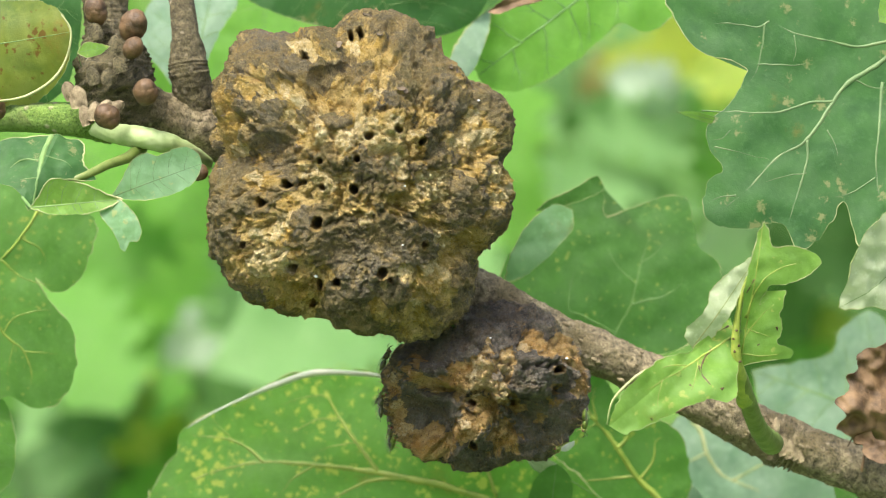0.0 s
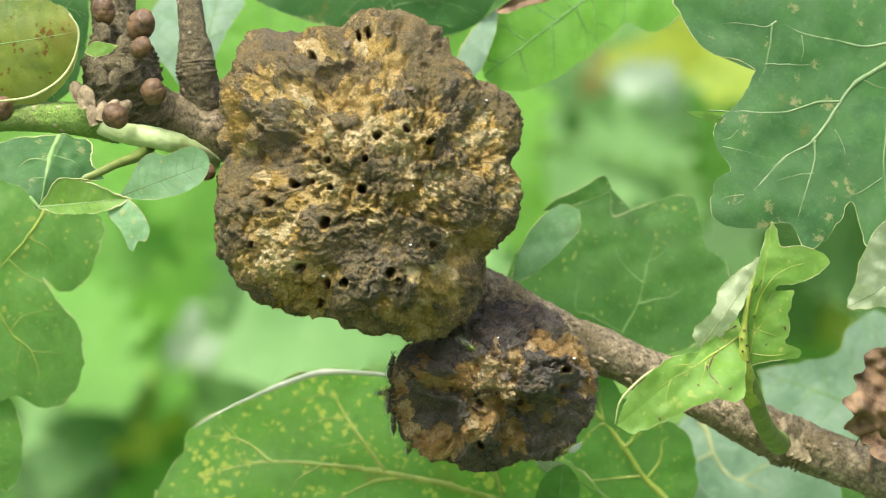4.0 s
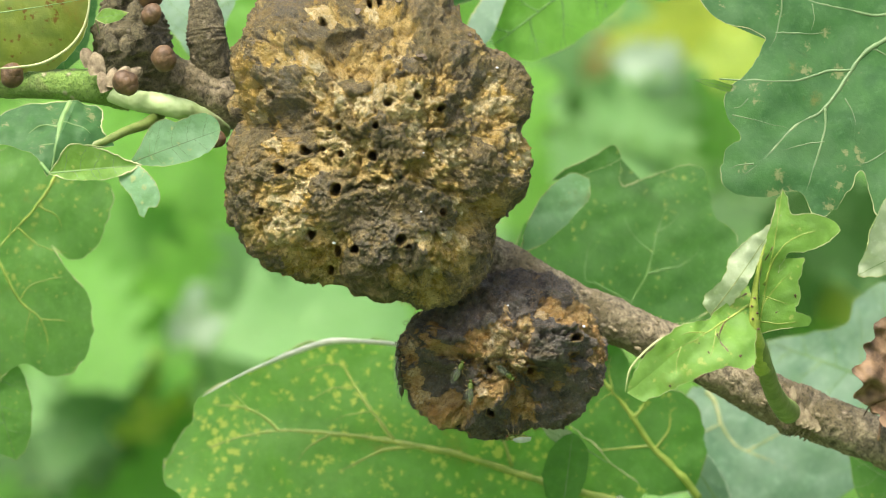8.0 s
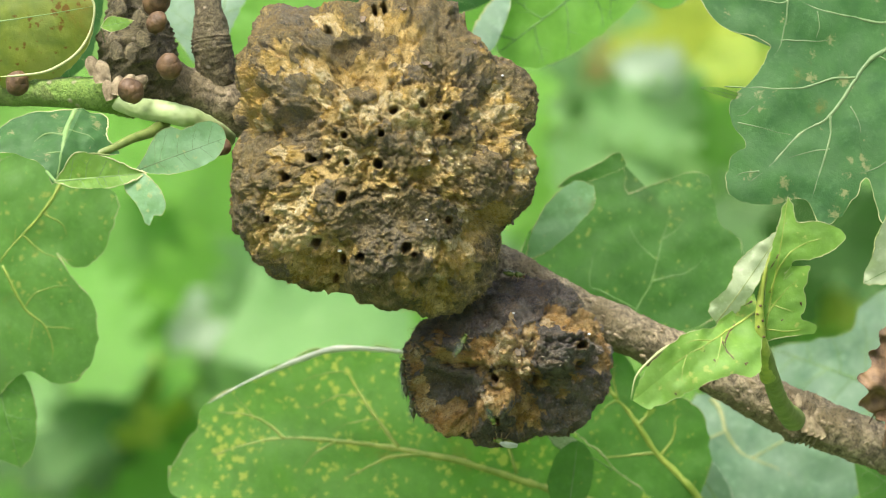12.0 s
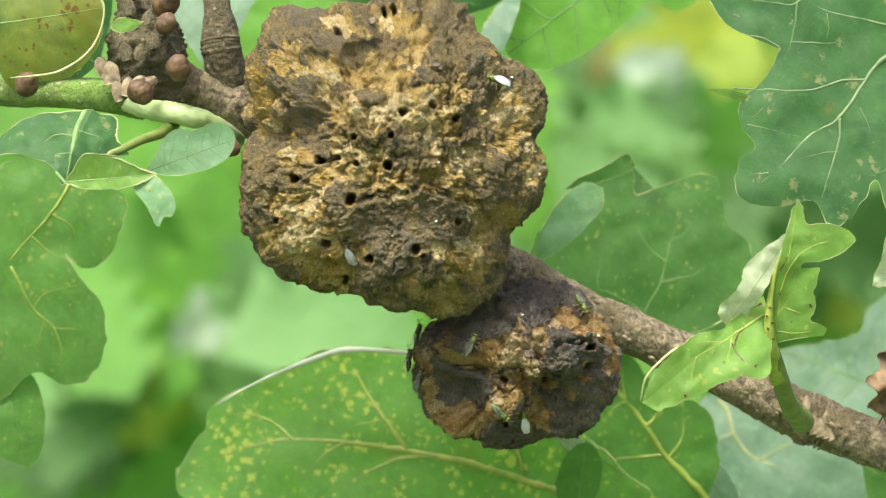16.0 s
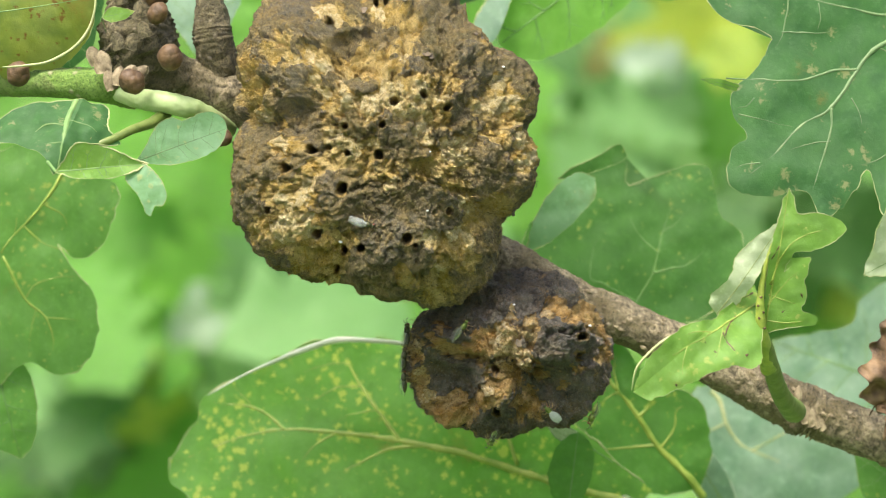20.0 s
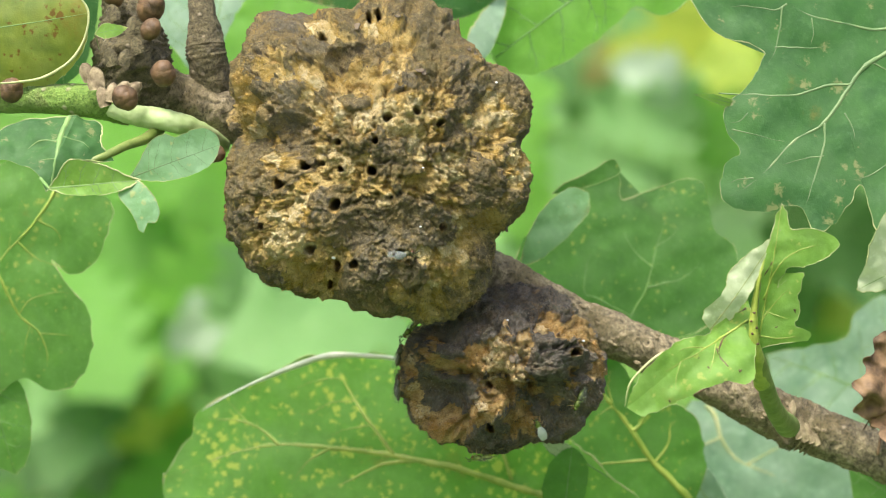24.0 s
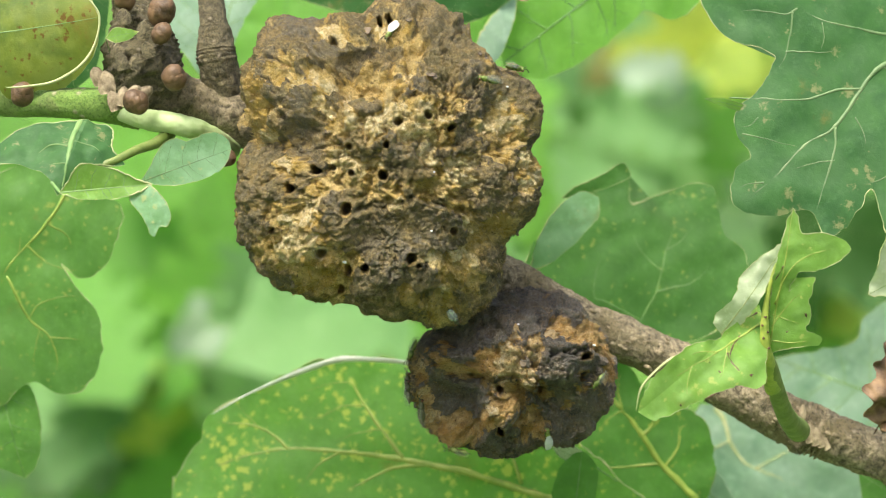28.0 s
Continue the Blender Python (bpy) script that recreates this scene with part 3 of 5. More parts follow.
BIG_HOLLOWS = [(594, 172, 46, 2.3), (490, 275, 32, 1.1), (505, 148, 20, 1.0), (770, 262, 26, 0.6), (640, 240, 30, 0.5), (400, 215, 26, 0.5), (790, 300, 34, 0.6), (700, 50, 16, 0.9)]
BIG_CREASES = [((560, 405), (600, 393), (655, 383), (690, 370), (712, 372), (740, 392), (790, 402)), ((640, 197), (700, 187), (760, 187), (800, 204)),
               ((440, 225), (458, 270), (478, 300), (495, 325)), ((515, 150), (535, 170), (560, 195)), ((700, 500), (690, 540), (715, 590)), ((795, 150), (800, 200), (830, 240)),
               ((415, 132), (450, 116), (490, 112), (515, 138), (548, 165)), ((600, 122), (650, 126), (690, 160), (655, 188)), ((765, 70), (742, 112), (768, 152)), ((395, 190), (428, 212), (448, 232), (450, 285)),
               ((872, 268), (842, 290), (855, 335)), ((585, 95), (640, 100), (690, 75)), ((735, 205), (748, 250), (735, 300), (755, 345)), ((545, 205), (560, 255), (545, 300))]
SMALL_HOLLOWS = [(752, 732, 50, 2.8), (945, 752, 44, 1.4), (995, 685, 24, 0.9), (870, 555, 30, 0.6)]
SMALL_CREASES = [((690, 650), (740, 690), (800, 700), (870, 692), (930, 704), (1010, 690)), ((820, 590), (870, 635), (930, 650), (1000, 640)), ((830, 715), (800, 770), (770, 800))]
gall("oak_gall", (640, 320, 4), BIG_LUMPS, BIG_HOLES, BIG_BARE + BIG_TORN + BIG_STRAW, BIG_DARK + BIG_CRUST, BIG_PALE + BIG_STRAW, GALL, "large brown lumpy oak gall riddled with exit holes", 5, (-0.9, 0.15, 0.42), shaggy=((815, 470, 45), (790, 570, 40), (700, 600, 30)),
     hollows=BIG_HOLLOWS, creases=BIG_CREASES)
gall("oak_gall", (858, 682, 9), SMALL_LUMPS, SMALL_HOLES, SMALL_BARE, SMALL_DARK, SMALL_PALE, GALL_DARK, "smaller blackened oak gall under the twig", 60, (0.1, 0.05, 1), 300, 380, 80, 1200, 20, ((685, 690, 30), (700, 760, 30), (720, 800, 26), (1020, 740, 20), (700, 620, 20), (900, 800, 30)), 0.20,
     SMALL_HOLLOWS, SMALL_CREASES, FIBRE_DARK)


# ---- the twig ----
def limb(points, material, parent, name, sides=56, steps=16, rough=0.10, rings=(), seed=1):
    """A branch piece through (across, down, y, radius) with uneven bark and ring scars at the given places along it."""
    c = spline(points, steps)
    path = np.array([at(*r[:3]) for r in c])
    n = len(path)
    rad = c[:, 3] * STEP
    s = np.linspace(0, 1, n)
    for place, width, height in rings:
        for j in range(4):
            rad = rad + height * STEP * np.exp(-((s - place - (j - 1.5) * width) / (width * 0.28)) ** 2)
    v, f = tube(path, rad, sides)
    axis = np.repeat(path, sides, 0)
    out = v - axis
    q = v / MM
    d = 1 + rough * layers(q * 0.55, seed, 3) + 0.55 * rough * layers(q * 2.4, seed + 7, 3, 0.6)
    return part(name, (axis + out * d[:, None] - np.array(parent.location), f), material, parent)


twig = thing("oak_twig", at(784, 441, 12), "grey-brown oak twig with side shoots and buds", "twig")
limb([(250, 205, 8, 46), (330, 215, 9, 46), (400, 245, 10, 48), (500, 310, 13, 50), (640, 420, 16, 50), (760, 490, 17, 50), (860, 532, 16, 50), (950, 583, 16, 46),
      (1080, 635, 16, 41), (1200, 688, 16, 41), (1300, 740, 16, 43), (1375, 776, 16, 47), (1430, 798, 16, 45), (1500, 826, 16, 43), (1600, 866, 16, 43), (1800, 945, 16, 45), (2300, 1130, 20, 52), (3600, 1500, 60, 80)],
     BARK, twig, "stem", 72, 26, 0.075, ((0.652, 0.0045, 4),), 4)
limb([(195, -90, 10, 38), (185, -20, 9, 38), (190, 40, 8, 40), (196, 95, 7, 56), (202, 140, 6, 68), (225, 185, 7, 64), (280, 212, 8, 46)], BARK_NODE, twig, "knotted_spur", 64, 18, 0.13, ((0.68, 0.03, 7), (0.50, 0.03, 5), (0.35, 0.03, 4), (0.20, 0.03, 3)), 8)
limb([(318, -60, 10, 21), (322, 0, 9, 22), (328, 60, 8, 25), (333, 105, 8, 33), (338, 140, 8, 36), (350, 190, 9, 38)], BARK_NODE, twig, "side_shoot", 48, 18, 0.08, ((0.70, 0.035, 2.6),), 12)
limb([(-160, 200, 10, 27), (-20, 207, 8, 27), (60, 208, 6, 27), (130, 212, 5, 30), (200, 220, 6, 36)], BARK_GREEN, twig, "green_shoot", 48, 18, 0.06, ((0.80, 0.03, 2),), 15)
limb([(150, 222, 5, 14), (200, 236, 3, 17), (240, 242, 1, 19), (285, 251, 1, 19), (330, 268, 4, 16), (365, 290, 8, 14)], BARK_PALE, twig, "pale_shoot", 40, 14, 0.09, (), 19)
limb([(1366, 785, 10, 22), (1350, 770, 5, 18), (1336, 746, 0, 16), (1325, 715, -4, 15), (1315, 680, -8, 13), (1308, 650, -9.5, 9)], STALK_DIM, twig, "young_stalk", 32, 14, 0.05, (), 23)


limb([(1318, 710, -5.5, 14.5), (1309, 672, -8.8, 12), (1304, 638, -10.2, 9.5), (1302, 600, -10.7, 7.5), (1304, 565, -11.0, 5.5), (1312, 525, -11.5, 3.6), (1322, 490, -11.9, 1.8)], LEAF_BASE, twig, "leaf_base", 24, 12, 0.08, (), 25)
for h, v in ((1312, 668), (1306, 652), (1318, 690), (1300, 622), (1308, 612), (1303, 585), (1298, 600), (1310, 640)):
    part("brown_speck", egg(at(h, v, -11.1 + 0.006 * (v - 600) + 0.045 * max(0, v - 640)) - twig.location, (2.6 * STEP, 2.0 * STEP, 2.2 * STEP), 6, 8, None, 0.3, h), BUD, twig)
lent = random.Random(5)
stem_line = spline([(860, 532, 50), (950, 583, 46), (1080, 635, 41), (1200, 688, 41), (1300, 740, 43), (1430, 798, 45), (1600, 866, 43)], 10)
for i in range(60):
    h, v, r = stem_line[lent.randrange(len(stem_line))]
    off = lent.uniform(-0.85, 0.85)
    place = at(h + lent.uniform(-8, 8) - 0.42 * off * r, v + 0.9 * off * r, 16 - 0.06 * r * math.sqrt(1 - off * off) * 1.04) - twig.location
    k = lent.uniform(2.0, 5.0) * STEP
    part("lenticel", egg(place, (k * 1.5, k * 0.6, k * 0.8), 6, 8, Euler((0, radians(28), 0)).to_matrix(), 0.2, i), SCALE_PALE, twig)


for j in range(7):
    k = (j - 3) / 3
    c = at(1386 + 8.5 * j - 25, 782 + 4.2 * j - 12, 16)
    side = Vector((0.42, 0, 0.9))
    arc = np.array([c + (Vector((0, -1, 0)) * math.cos(a) + side * math.sin(a)) * ((47 - 2 * k * k) * STEP) for a in np.linspace(-1.5, 1.7, 22)]) - np.array(twig.location)
    wob = 1.2 * STEP * layers(arc / MM * 1.3 + j, 30 + j, 2)
    part("bud_scale_scar", tube(arc + wob[:, None] * np.array([0.9, 0, 0.4]), (2.2 - 0.7 * k * k) * STEP * (1 + 0.4 * np.sin(np.arange(22) * 1.3 + j)), 6)[:2], SCALE_PALE, twig, "pale ring scar round the twig")


def bud(h, v, y, r, long, lean, material=BUD):
    """A rounded bud wrapped in overlapping scales."""
    turn = Euler((0.25, radians(lean), 0)).to_matrix()
    o = at(h, v, y) - twig.location
    b = part("bud", egg(o, (r * STEP, r * STEP, r * long * STEP), 16, 22, turn, 0.07, int(h)), material, twig, "reddish-brown rounded bud")
    for j in range(7):
        lift = turn @ Vector((math.cos(j * 2.4 + 3.6) * 0.16, math.sin(j * 2.4 + 3.6) * 0.16, -0.3 + 0.1 * j)) * (r * STEP)
        part("bud_scale", egg(o + lift, (r * 0.87 * STEP, r * 0.87 * STEP, r * 0.84 * STEP), 12, 16, turn, 0.05, int(v) + j), BUD, b)
    return b


for spec in ((236, 45, 1, 24, 1.3, 20), (236, 85, 0, 17, 1.3, 30), (258, 163, -1, 21, 1.1, -25), (190, 206, -2, 21, 1.05, -70), (352, 305, 2, 15, 0.9, 80), (170, 20, 3, 20, 1.4, -10), (-10, 193, 3, 20, 1.1, 0)):
    bud(*spec)
def dry_scale(h, v, y, long, wide, lean, seed):
    """A thin curved scale, cupped like a fingernail, its tip leaning away from upright."""
    u, w = np.meshgrid(np.linspace(0, 1, 12), np.linspace(-1, 1, 9), indexing="ij")
    u, w = u.ravel(), w.ravel()
    half = wide * np.sqrt(np.maximum(0, 1 - (u * 1.02 - 0.35) ** 2 / 0.44)) * (1 + 0.10 * layers(np.stack([u * 3, w * 2, 0 * u + seed], -1), seed, 2))
    pts = np.stack([w * half, 0.55 * wide * (w * w) + 0.35 * long * u * u - 0.3 * wide, long * u], -1) * STEP
    pts = np.vstack([pts, pts + np.array([0, 1.6 * STEP, 0])]) @ np.array(Euler((0.15, radians(lean), 0)).to_matrix()).T
    g = grid_faces(12, 9)
    n = len(u)
    ring = list(range(9)) + [9 * i + 8 for i in range(1, 12)] + [99 + i for i in range(7, -1, -1)] + [9 * i for i in range(10, 0, -1)]
    sides = [[a, b, b + n, a + n] for a, b in zip(ring, ring[1:] + ring[:1])]
    part("dry_scale", (pts + np.array(at(h, v, y) - twig.location), g.tolist() + (g[:, ::-1] + n).tolist() + sides), SCALE_PALE if v > 170 else BARK_NODE, twig, "pale dry bud scale" if v > 170 else "")


for i, (h, v, y, long, wide, lean) in enumerate(((156, 222, -1.0, 36, 12, -18), (164, 214, -1.6, 34, 12, 8), (178, 204, -1.8, 30, 13, 32), (196, 196, -1.2, 26, 12, 55), (140, 192, 0.6, 40, 16, -10), (130, 176, 1.0, 34, 14, -28), (186, 150, 0.4, 30, 12, 14), (216, 128, 0.2, 30, 12, -20), (168, 150, 0.0, 32, 12, -16), (200, 96, 0.5, 34, 13, 10), (172, 70, 2.0, 30, 12, -14), (1378, 800, 13.0, 50, 9, -14), (1388, 806, 12.9, 56, 9, -18), (1398, 811, 12.9, 58, 9, -20), (1408, 814, 13.0, 54, 9, -22), (1370, 772, 12.6, 34, 8, 10), (1418, 818, 13.2, 46, 8, -24))):
    dry_scale(h, v, y, long, wide, lean, 40 + i)


# ---- leaves ----
def blade_shape(base, tip, right, left, roll=0, bend=0.06, fold=0.0, curl=0.0, ripple=0.018, seed=1, lean=0.5, fine=12, across=11):
    """Surface of a lobed leaf: verts and faces of the blade, the outline, and a function from leaf coordinates to the world."""
    a = tip - base
    size = a.length
    a = a / size
    b = Matrix.Rotation(radians(roll), 3, a) @ a.cross(Vector((0, -1, 0))).normalized()
    nrm = b.cross(a)
    A, B, N, O = (np.array(x) for x in (a, b, nrm, base))

    def surf(u, v, lift=0.0):
        q = np.stack([u * 3.1, v * 3.1, np.full_like(u, seed * 1.7)], -1)
        h = bend * 4 * u * (1 - u) + fold * np.abs(v) + curl * v * v + ripple * layers(q, seed, 3) + 0.35 * ripple * layers(q * 3.1, seed + 5, 1)
        return O + size * (A * u[:, None] + B * v[:, None] + N * (h + lift)[:, None])

    verts, faces, rims, rays, n = [], [], [], [], 0
    for side, pts in ((1, right), (-1, left)):
        edge = spline([(0.0, 0.006), *pts, (1.0, 0.0)], fine)
        jag = soft_noise(np.stack([edge[:, 0] * 26, edge[:, 1] * 26, np.full(len(edge), seed * 3.3 + side)], -1), seed)
        rag = soft_noise(np.stack([edge[:, 0] * 70, edge[:, 1] * 70, np.full(len(edge), seed * 5.1 + side)], -1), seed + 2)
        edge[1:-1, 1] += 0.009 * jag[1:-1] + 0.004 * rag[1:-1]
        foot = np.clip(edge[:, 0] - lean * np.abs(edge[:, 1]), 0, 1)
        foot = np.minimum(np.maximum.accumulate(foot), 1)
        foot = np.convolve(np.pad(foot, 6, "edge"), np.ones(13) / 13, "valid")
        t = np.linspace(0, 1, across)
        u = foot[:, None] * (1 - t) + edge[:, :1] * t
        v = side * edge[:, 1:] * t
        verts.append(surf(u.ravel(), v.ravel()))
        g = grid_faces(len(edge), across) + n
        faces += (g if side < 0 else g[:, ::-1]).tolist()
        n += u.size
        rims.append(surf(edge[:, 0], side * edge[:, 1]))
        rays.append((side, foot, edge))
    return np.vstack(verts), faces, rims, surf, size, rays


SURFACES = {}


def drawn_vein(host, points, thick, material, name="side_vein", taper=0.6, sink=0.5):
    """A vein that lies on the blade of a leaf and follows the given places (across, down)."""
    surf, base, tip, roll = SURFACES[host.name]
    size = np.linalg.norm(tip - base)
    a = (tip - base) / size
    b = np.array(Matrix.Rotation(radians(roll), 3, Vector(a)) @ Vector(a).cross(Vector((0, -1, 0))).normalized())
    normal = np.cross(b, a)
    line = spline(points, 8)
    line = line + 1.6 * np.stack([soft_noise(np.stack([line[:, 0] * 0.06, line[:, 1] * 0.06, np.full(len(line), k)], -1), 7) for k in (1.5, 8.5)], -1)
    eye = np.array(EYE)
    ray = np.array([np.array(at(h, v)) - eye for h, v in line])
    hit = eye + ray * (((base - eye) @ normal) / (ray @ normal))[:, None] - base
    k = np.linspace(0, 1, len(line))
    r = 1.15 * thick * STEP * (1 - taper * k) * (1 + 0.2 * soft_noise(line[:, [0, 1, 1]] * 0.08, 5))
    path = surf(hit @ a / size, hit @ b / size, -sink * thick * STEP / size)
    part(name, tube(path - base, r, 7)[:2], material, host)


def leaf(base, tip, right, left, material, label, y2=None, stalk=None, veins=True, vein_mat=None, thick=1.0, group="oak leaves", rim=None, sway=0.0, midrib=True, **shape):
    """An oak leaf: blade, midrib with stalk, side veins to its lobes and a pale margin."""
    vein_mat = vein_mat or VEIN
    rim = rim or MARGIN_SOFT
    ob = thing("oak_leaf", base, label, "leaf", group)
    v, f, rims, surf, size, rays = blade_shape(base, tip, right, left, **shape)
    o = np.array(base)
    blade = part("blade", (v - o, f), material, ob)
    s = np.linspace(0, 0.985, 26)
    w = thick * np.minimum(size, 0.022) * (0.0085 * (1 - s) + 0.003)
    rib = surf(s, sway * np.sin(np.pi * s), 0.0004 - 0.55 * w / size)
    if stalk is not None:
        extra = np.array([np.array(stalk) * (1 - k) + rib[0] * k for k in np.linspace(0, 1, 7)[:-1]])
        rib, w = np.vstack([extra, rib]), np.concatenate([np.full(6, w[0] * 1.15), w])
    if midrib:
        part("midrib", tube(rib - o, w, 7)[:2], vein_mat, ob)
    SURFACES[ob.name] = (surf, np.array(base), np.array(tip), shape.get("roll", 0))
    if veins:
        for side, foot, edge in rays:
            last = -0.2
            for i in range(4, len(foot) - 4):
                u1, w1 = edge[i]
                peak = w1 >= edge[max(0, i - 9):i + 10, 1].max() - 1e-9
                if w1 < 0.05 or foot[i] > 0.93 or not ((peak and foot[i] > last + 0.05) or foot[i] > last + 0.17):
                    continue
                last = foot[i]
                k = np.linspace(0, 0.94, 14)
                wob = 0.012 * np.sin(k * 5 + i) * w1 * 4
                uu = foot[i] + (u1 - foot[i]) * k ** 1.2 + wob
                shift = sway * math.sin(math.pi * foot[i]) * (1 - k) ** 2
                vv = side * w1 * k + shift
                r2 = thick * min(size, 0.03) * 0.0042 * (1 - 0.75 * k)
                part("side_vein", tube(surf(uu, vv, 0.0004 - 0.5 * r2 / size) - o, r2, 7)[:2], vein_mat, ob)
                k2 = np.linspace(0, 1, 7)
                for fork, ahead in ((0.35, 1), (0.55, -1), (0.72, 1)):
                    uf, vf = np.interp(fork, k, uu), float(np.interp(fork, k, vv))
                    uf, vf = uf + ahead * 0.28 * w1 * k2 * (0.6 if ahead < 0 else 1), vf + side * 0.16 * w1 * k2 * (1 + 0.5 * k2)
                    part("fine_vein", tube(surf(uf, vf, 0.0008) - o, thick * min(size, 0.03) * 0.0017 * (1 - 0.7 * k2), 4)[:2], vein_mat, ob)
    for edge in rims:
        part("margin", tube(edge - o, thick * (0.000004 + 0.00006 * np.clip(0.42 + 0.9 * soft_noise(edge / MM * 0.45, 3) + 0.3 * soft_noise(edge / MM * 1.7, 4), 0, 1.1)), 5)[:2], rim, ob)
    return ob

# ---- leaf table ----
TOP_RIGHT = leaf(at(1640, 30, 8), at(1242, 365, 4),
     [(-0.01, 0.22), (0.24, 0.43), (0.6, 0.6), (0.65, 0.55), (0.67, 0.45), (0.65, 0.36), (0.59, 0.25), (0.72, 0.2), (0.81, 0.19), (0.86, 0.12), (0.87, 0.05), (0.94, 0.05)],
     [(0.03, 0.28), (0.37, 0.44), (0.58, 0.45), (0.7, 0.44), (0.64, 0.3), (0.78, 0.33), (0.86, 0.31), (0.84, 0.22), (0.91, 0.17), (0.98, 0.12), (1.02, 0.05)],
     LEAF_DARK, "broad blue-green lobed oak leaf with pale veins", stalk=at(1760, -70, 20), roll=8, bend=0.05, ripple=0.022, seed=3, across=34, fine=16, thick=0.95, veins=False, midrib=False, vein_mat=VEIN_GREY, rim=MARGIN)
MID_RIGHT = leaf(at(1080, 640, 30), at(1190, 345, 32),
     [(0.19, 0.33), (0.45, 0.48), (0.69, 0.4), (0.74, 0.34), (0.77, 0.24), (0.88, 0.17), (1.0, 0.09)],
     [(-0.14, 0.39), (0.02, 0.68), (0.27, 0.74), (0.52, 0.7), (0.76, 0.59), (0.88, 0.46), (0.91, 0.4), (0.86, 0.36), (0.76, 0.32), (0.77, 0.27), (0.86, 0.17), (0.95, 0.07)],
     LEAF_SHADE, "dark green oak leaf behind the twig, shade put into its colour", stalk=at(1050, 720, 30), roll=-6, bend=0.05, seed=5, vein_mat=VEIN_DIM, rim=MARGIN, across=30, veins=False, midrib=False)
BOTTOM = leaf(at(1120, 925, 30), at(262, 868, 34),
     [(0.09, 0.06), (0.17, 0.12), (0.27, 0.14), (0.39, 0.19), (0.51, 0.25), (0.58, 0.27), (0.68, 0.27), (0.76, 0.24), (0.85, 0.19), (0.94, 0.13), (0.95, 0.08)],
     [(0.13, 0.1), (0.36, 0.17), (0.59, 0.17), (0.83, 0.14), (0.98, 0.06)],
     LEAF_SPOT, "large green oak leaf speckled with yellow spots", stalk=at(1330, 985, 26), roll=10, bend=0.03, vein_mat=VEIN_YELLOW, seed=7, across=34, fine=16, thick=2.0, veins=False, midrib=False, rim=MARGIN)
PLAIN = leaf(at(1200, 920, 34), at(1010, 640, 34),
     [(0.11, 0.15), (0.27, 0.23), (0.42, 0.25), (0.55, 0.16), (0.72, 0.1), (0.87, 0.09)],
     [(0.11, 0.21), (0.37, 0.39), (0.58, 0.38), (0.75, 0.26), (0.9, 0.12)],
     LEAF_MID, "plain green oak leaf with yellow midrib", stalk=at(1330, 1060, 30), bend=0.05, vein_mat=VEIN_YELLOW, seed=9, across=26, veins=False, midrib=False)
UNDERSIDE = leaf(at(1420, 960, 55), at(1200, 735, 57),
     [(-0.04, 0.32), (0.12, 0.38), (0.59, 0.17), (0.83, 0.15)],
     [(0.24, 0.25), (0.56, 0.43), (0.79, 0.35), (0.95, 0.17)],
     LEAF_PALE, "pale blue-green oak leaf showing its underside", stalk=at(1500, 1120, 50), bend=0.06, seed=11, across=26, veins=False, midrib=False)
leaf(at(1620, 760, 57), at(1330, 655, 58),
     [(0.4, 0.54), (0.6, 0.41), (0.61, 0.25), (0.8, 0.12)],
     [(0.07, 0.37), (0.42, 0.46), (0.79, 0.29)],
     LEAF_PALE, "pale grey-green oak leaf turned underside up", stalk=at(1800, 830, 50), bend=0.05, seed=13)
BRIGHT_TOP = leaf(at(1130, -80, 35), at(845, 135, 35),
     [(0.32, 0.17), (0.63, 0.23), (0.78, 0.2), (0.95, 0.1)],
     [(-0.06, 0.25), (0.09, 0.35), (0.21, 0.32), (0.29, 0.22), (0.46, 0.23), (0.7, 0.23), (0.9, 0.17), (0.99, 0.08)],
     LEAF_BRIGHT, "bright green oak leaf, backlight put into its colour", stalk=at(1250, -170, 34), bend=0.05, seed=15, vein_mat=VEIN_DIM)
leaf(at(620, -150, 30), at(700, 57, 32),
     [(-0.02, 0.67), (0.24, 1.01), (0.45, 0.9), (0.72, 0.57), (0.94, 0.27)],
     [(0.5, 0.68), (0.87, 0.87), (1.06, 0.75), (1.16, 0.57), (1.15, 0.28)],
     LEAF_DARK, "dull green oak leaf behind the large gall", stalk=at(560, -300, 26), bend=0.05, seed=17)
leaf(at(450, 230, 95), at(470, 10, 95),
     [(0.33, 0.65), (0.85, 0.6), (0.89, 0.4), (0.94, 0.14)],
     [(0.24, 0.34), (0.53, 0.43), (0.78, 0.37), (0.93, 0.22)],
     LEAF_BRIGHT, "yellow-green oak leaf, its backlit glow painted into the colour", stalk=at(440, 330, 80), bend=0.04, veins=False, seed=19)
leaf(at(330, 190, 40), at(380, -30, 42),
     [(0.19, 0.05), (0.62, 0.13), (0.89, 0.21)],
     [(0.22, 0.23), (0.4, 0.45), (0.67, 0.47), (0.88, 0.34)],
     LEAF_PALE, "pale oak leaf behind the side shoot", stalk=at(330, 260, 34), bend=0.06, seed=21)
CUP = leaf(at(-90, 90, 4), at(127, 57, 1),
     [(0.11, 0.48), (0.34, 0.47), (0.55, 0.48), (0.78, 0.37), (0.93, 0.21)],
     [(0.29, 0.37), (0.46, 0.32), (0.73, 0.28), (0.92, 0.17)],
     LEAF_CUP, "olive-yellow cupped oak leaf with pale rim", stalk=at(-200, 110, 8), bend=-0.06, curl=-0.5, seed=23, rim=MARGIN, thick=0.6, veins=False)
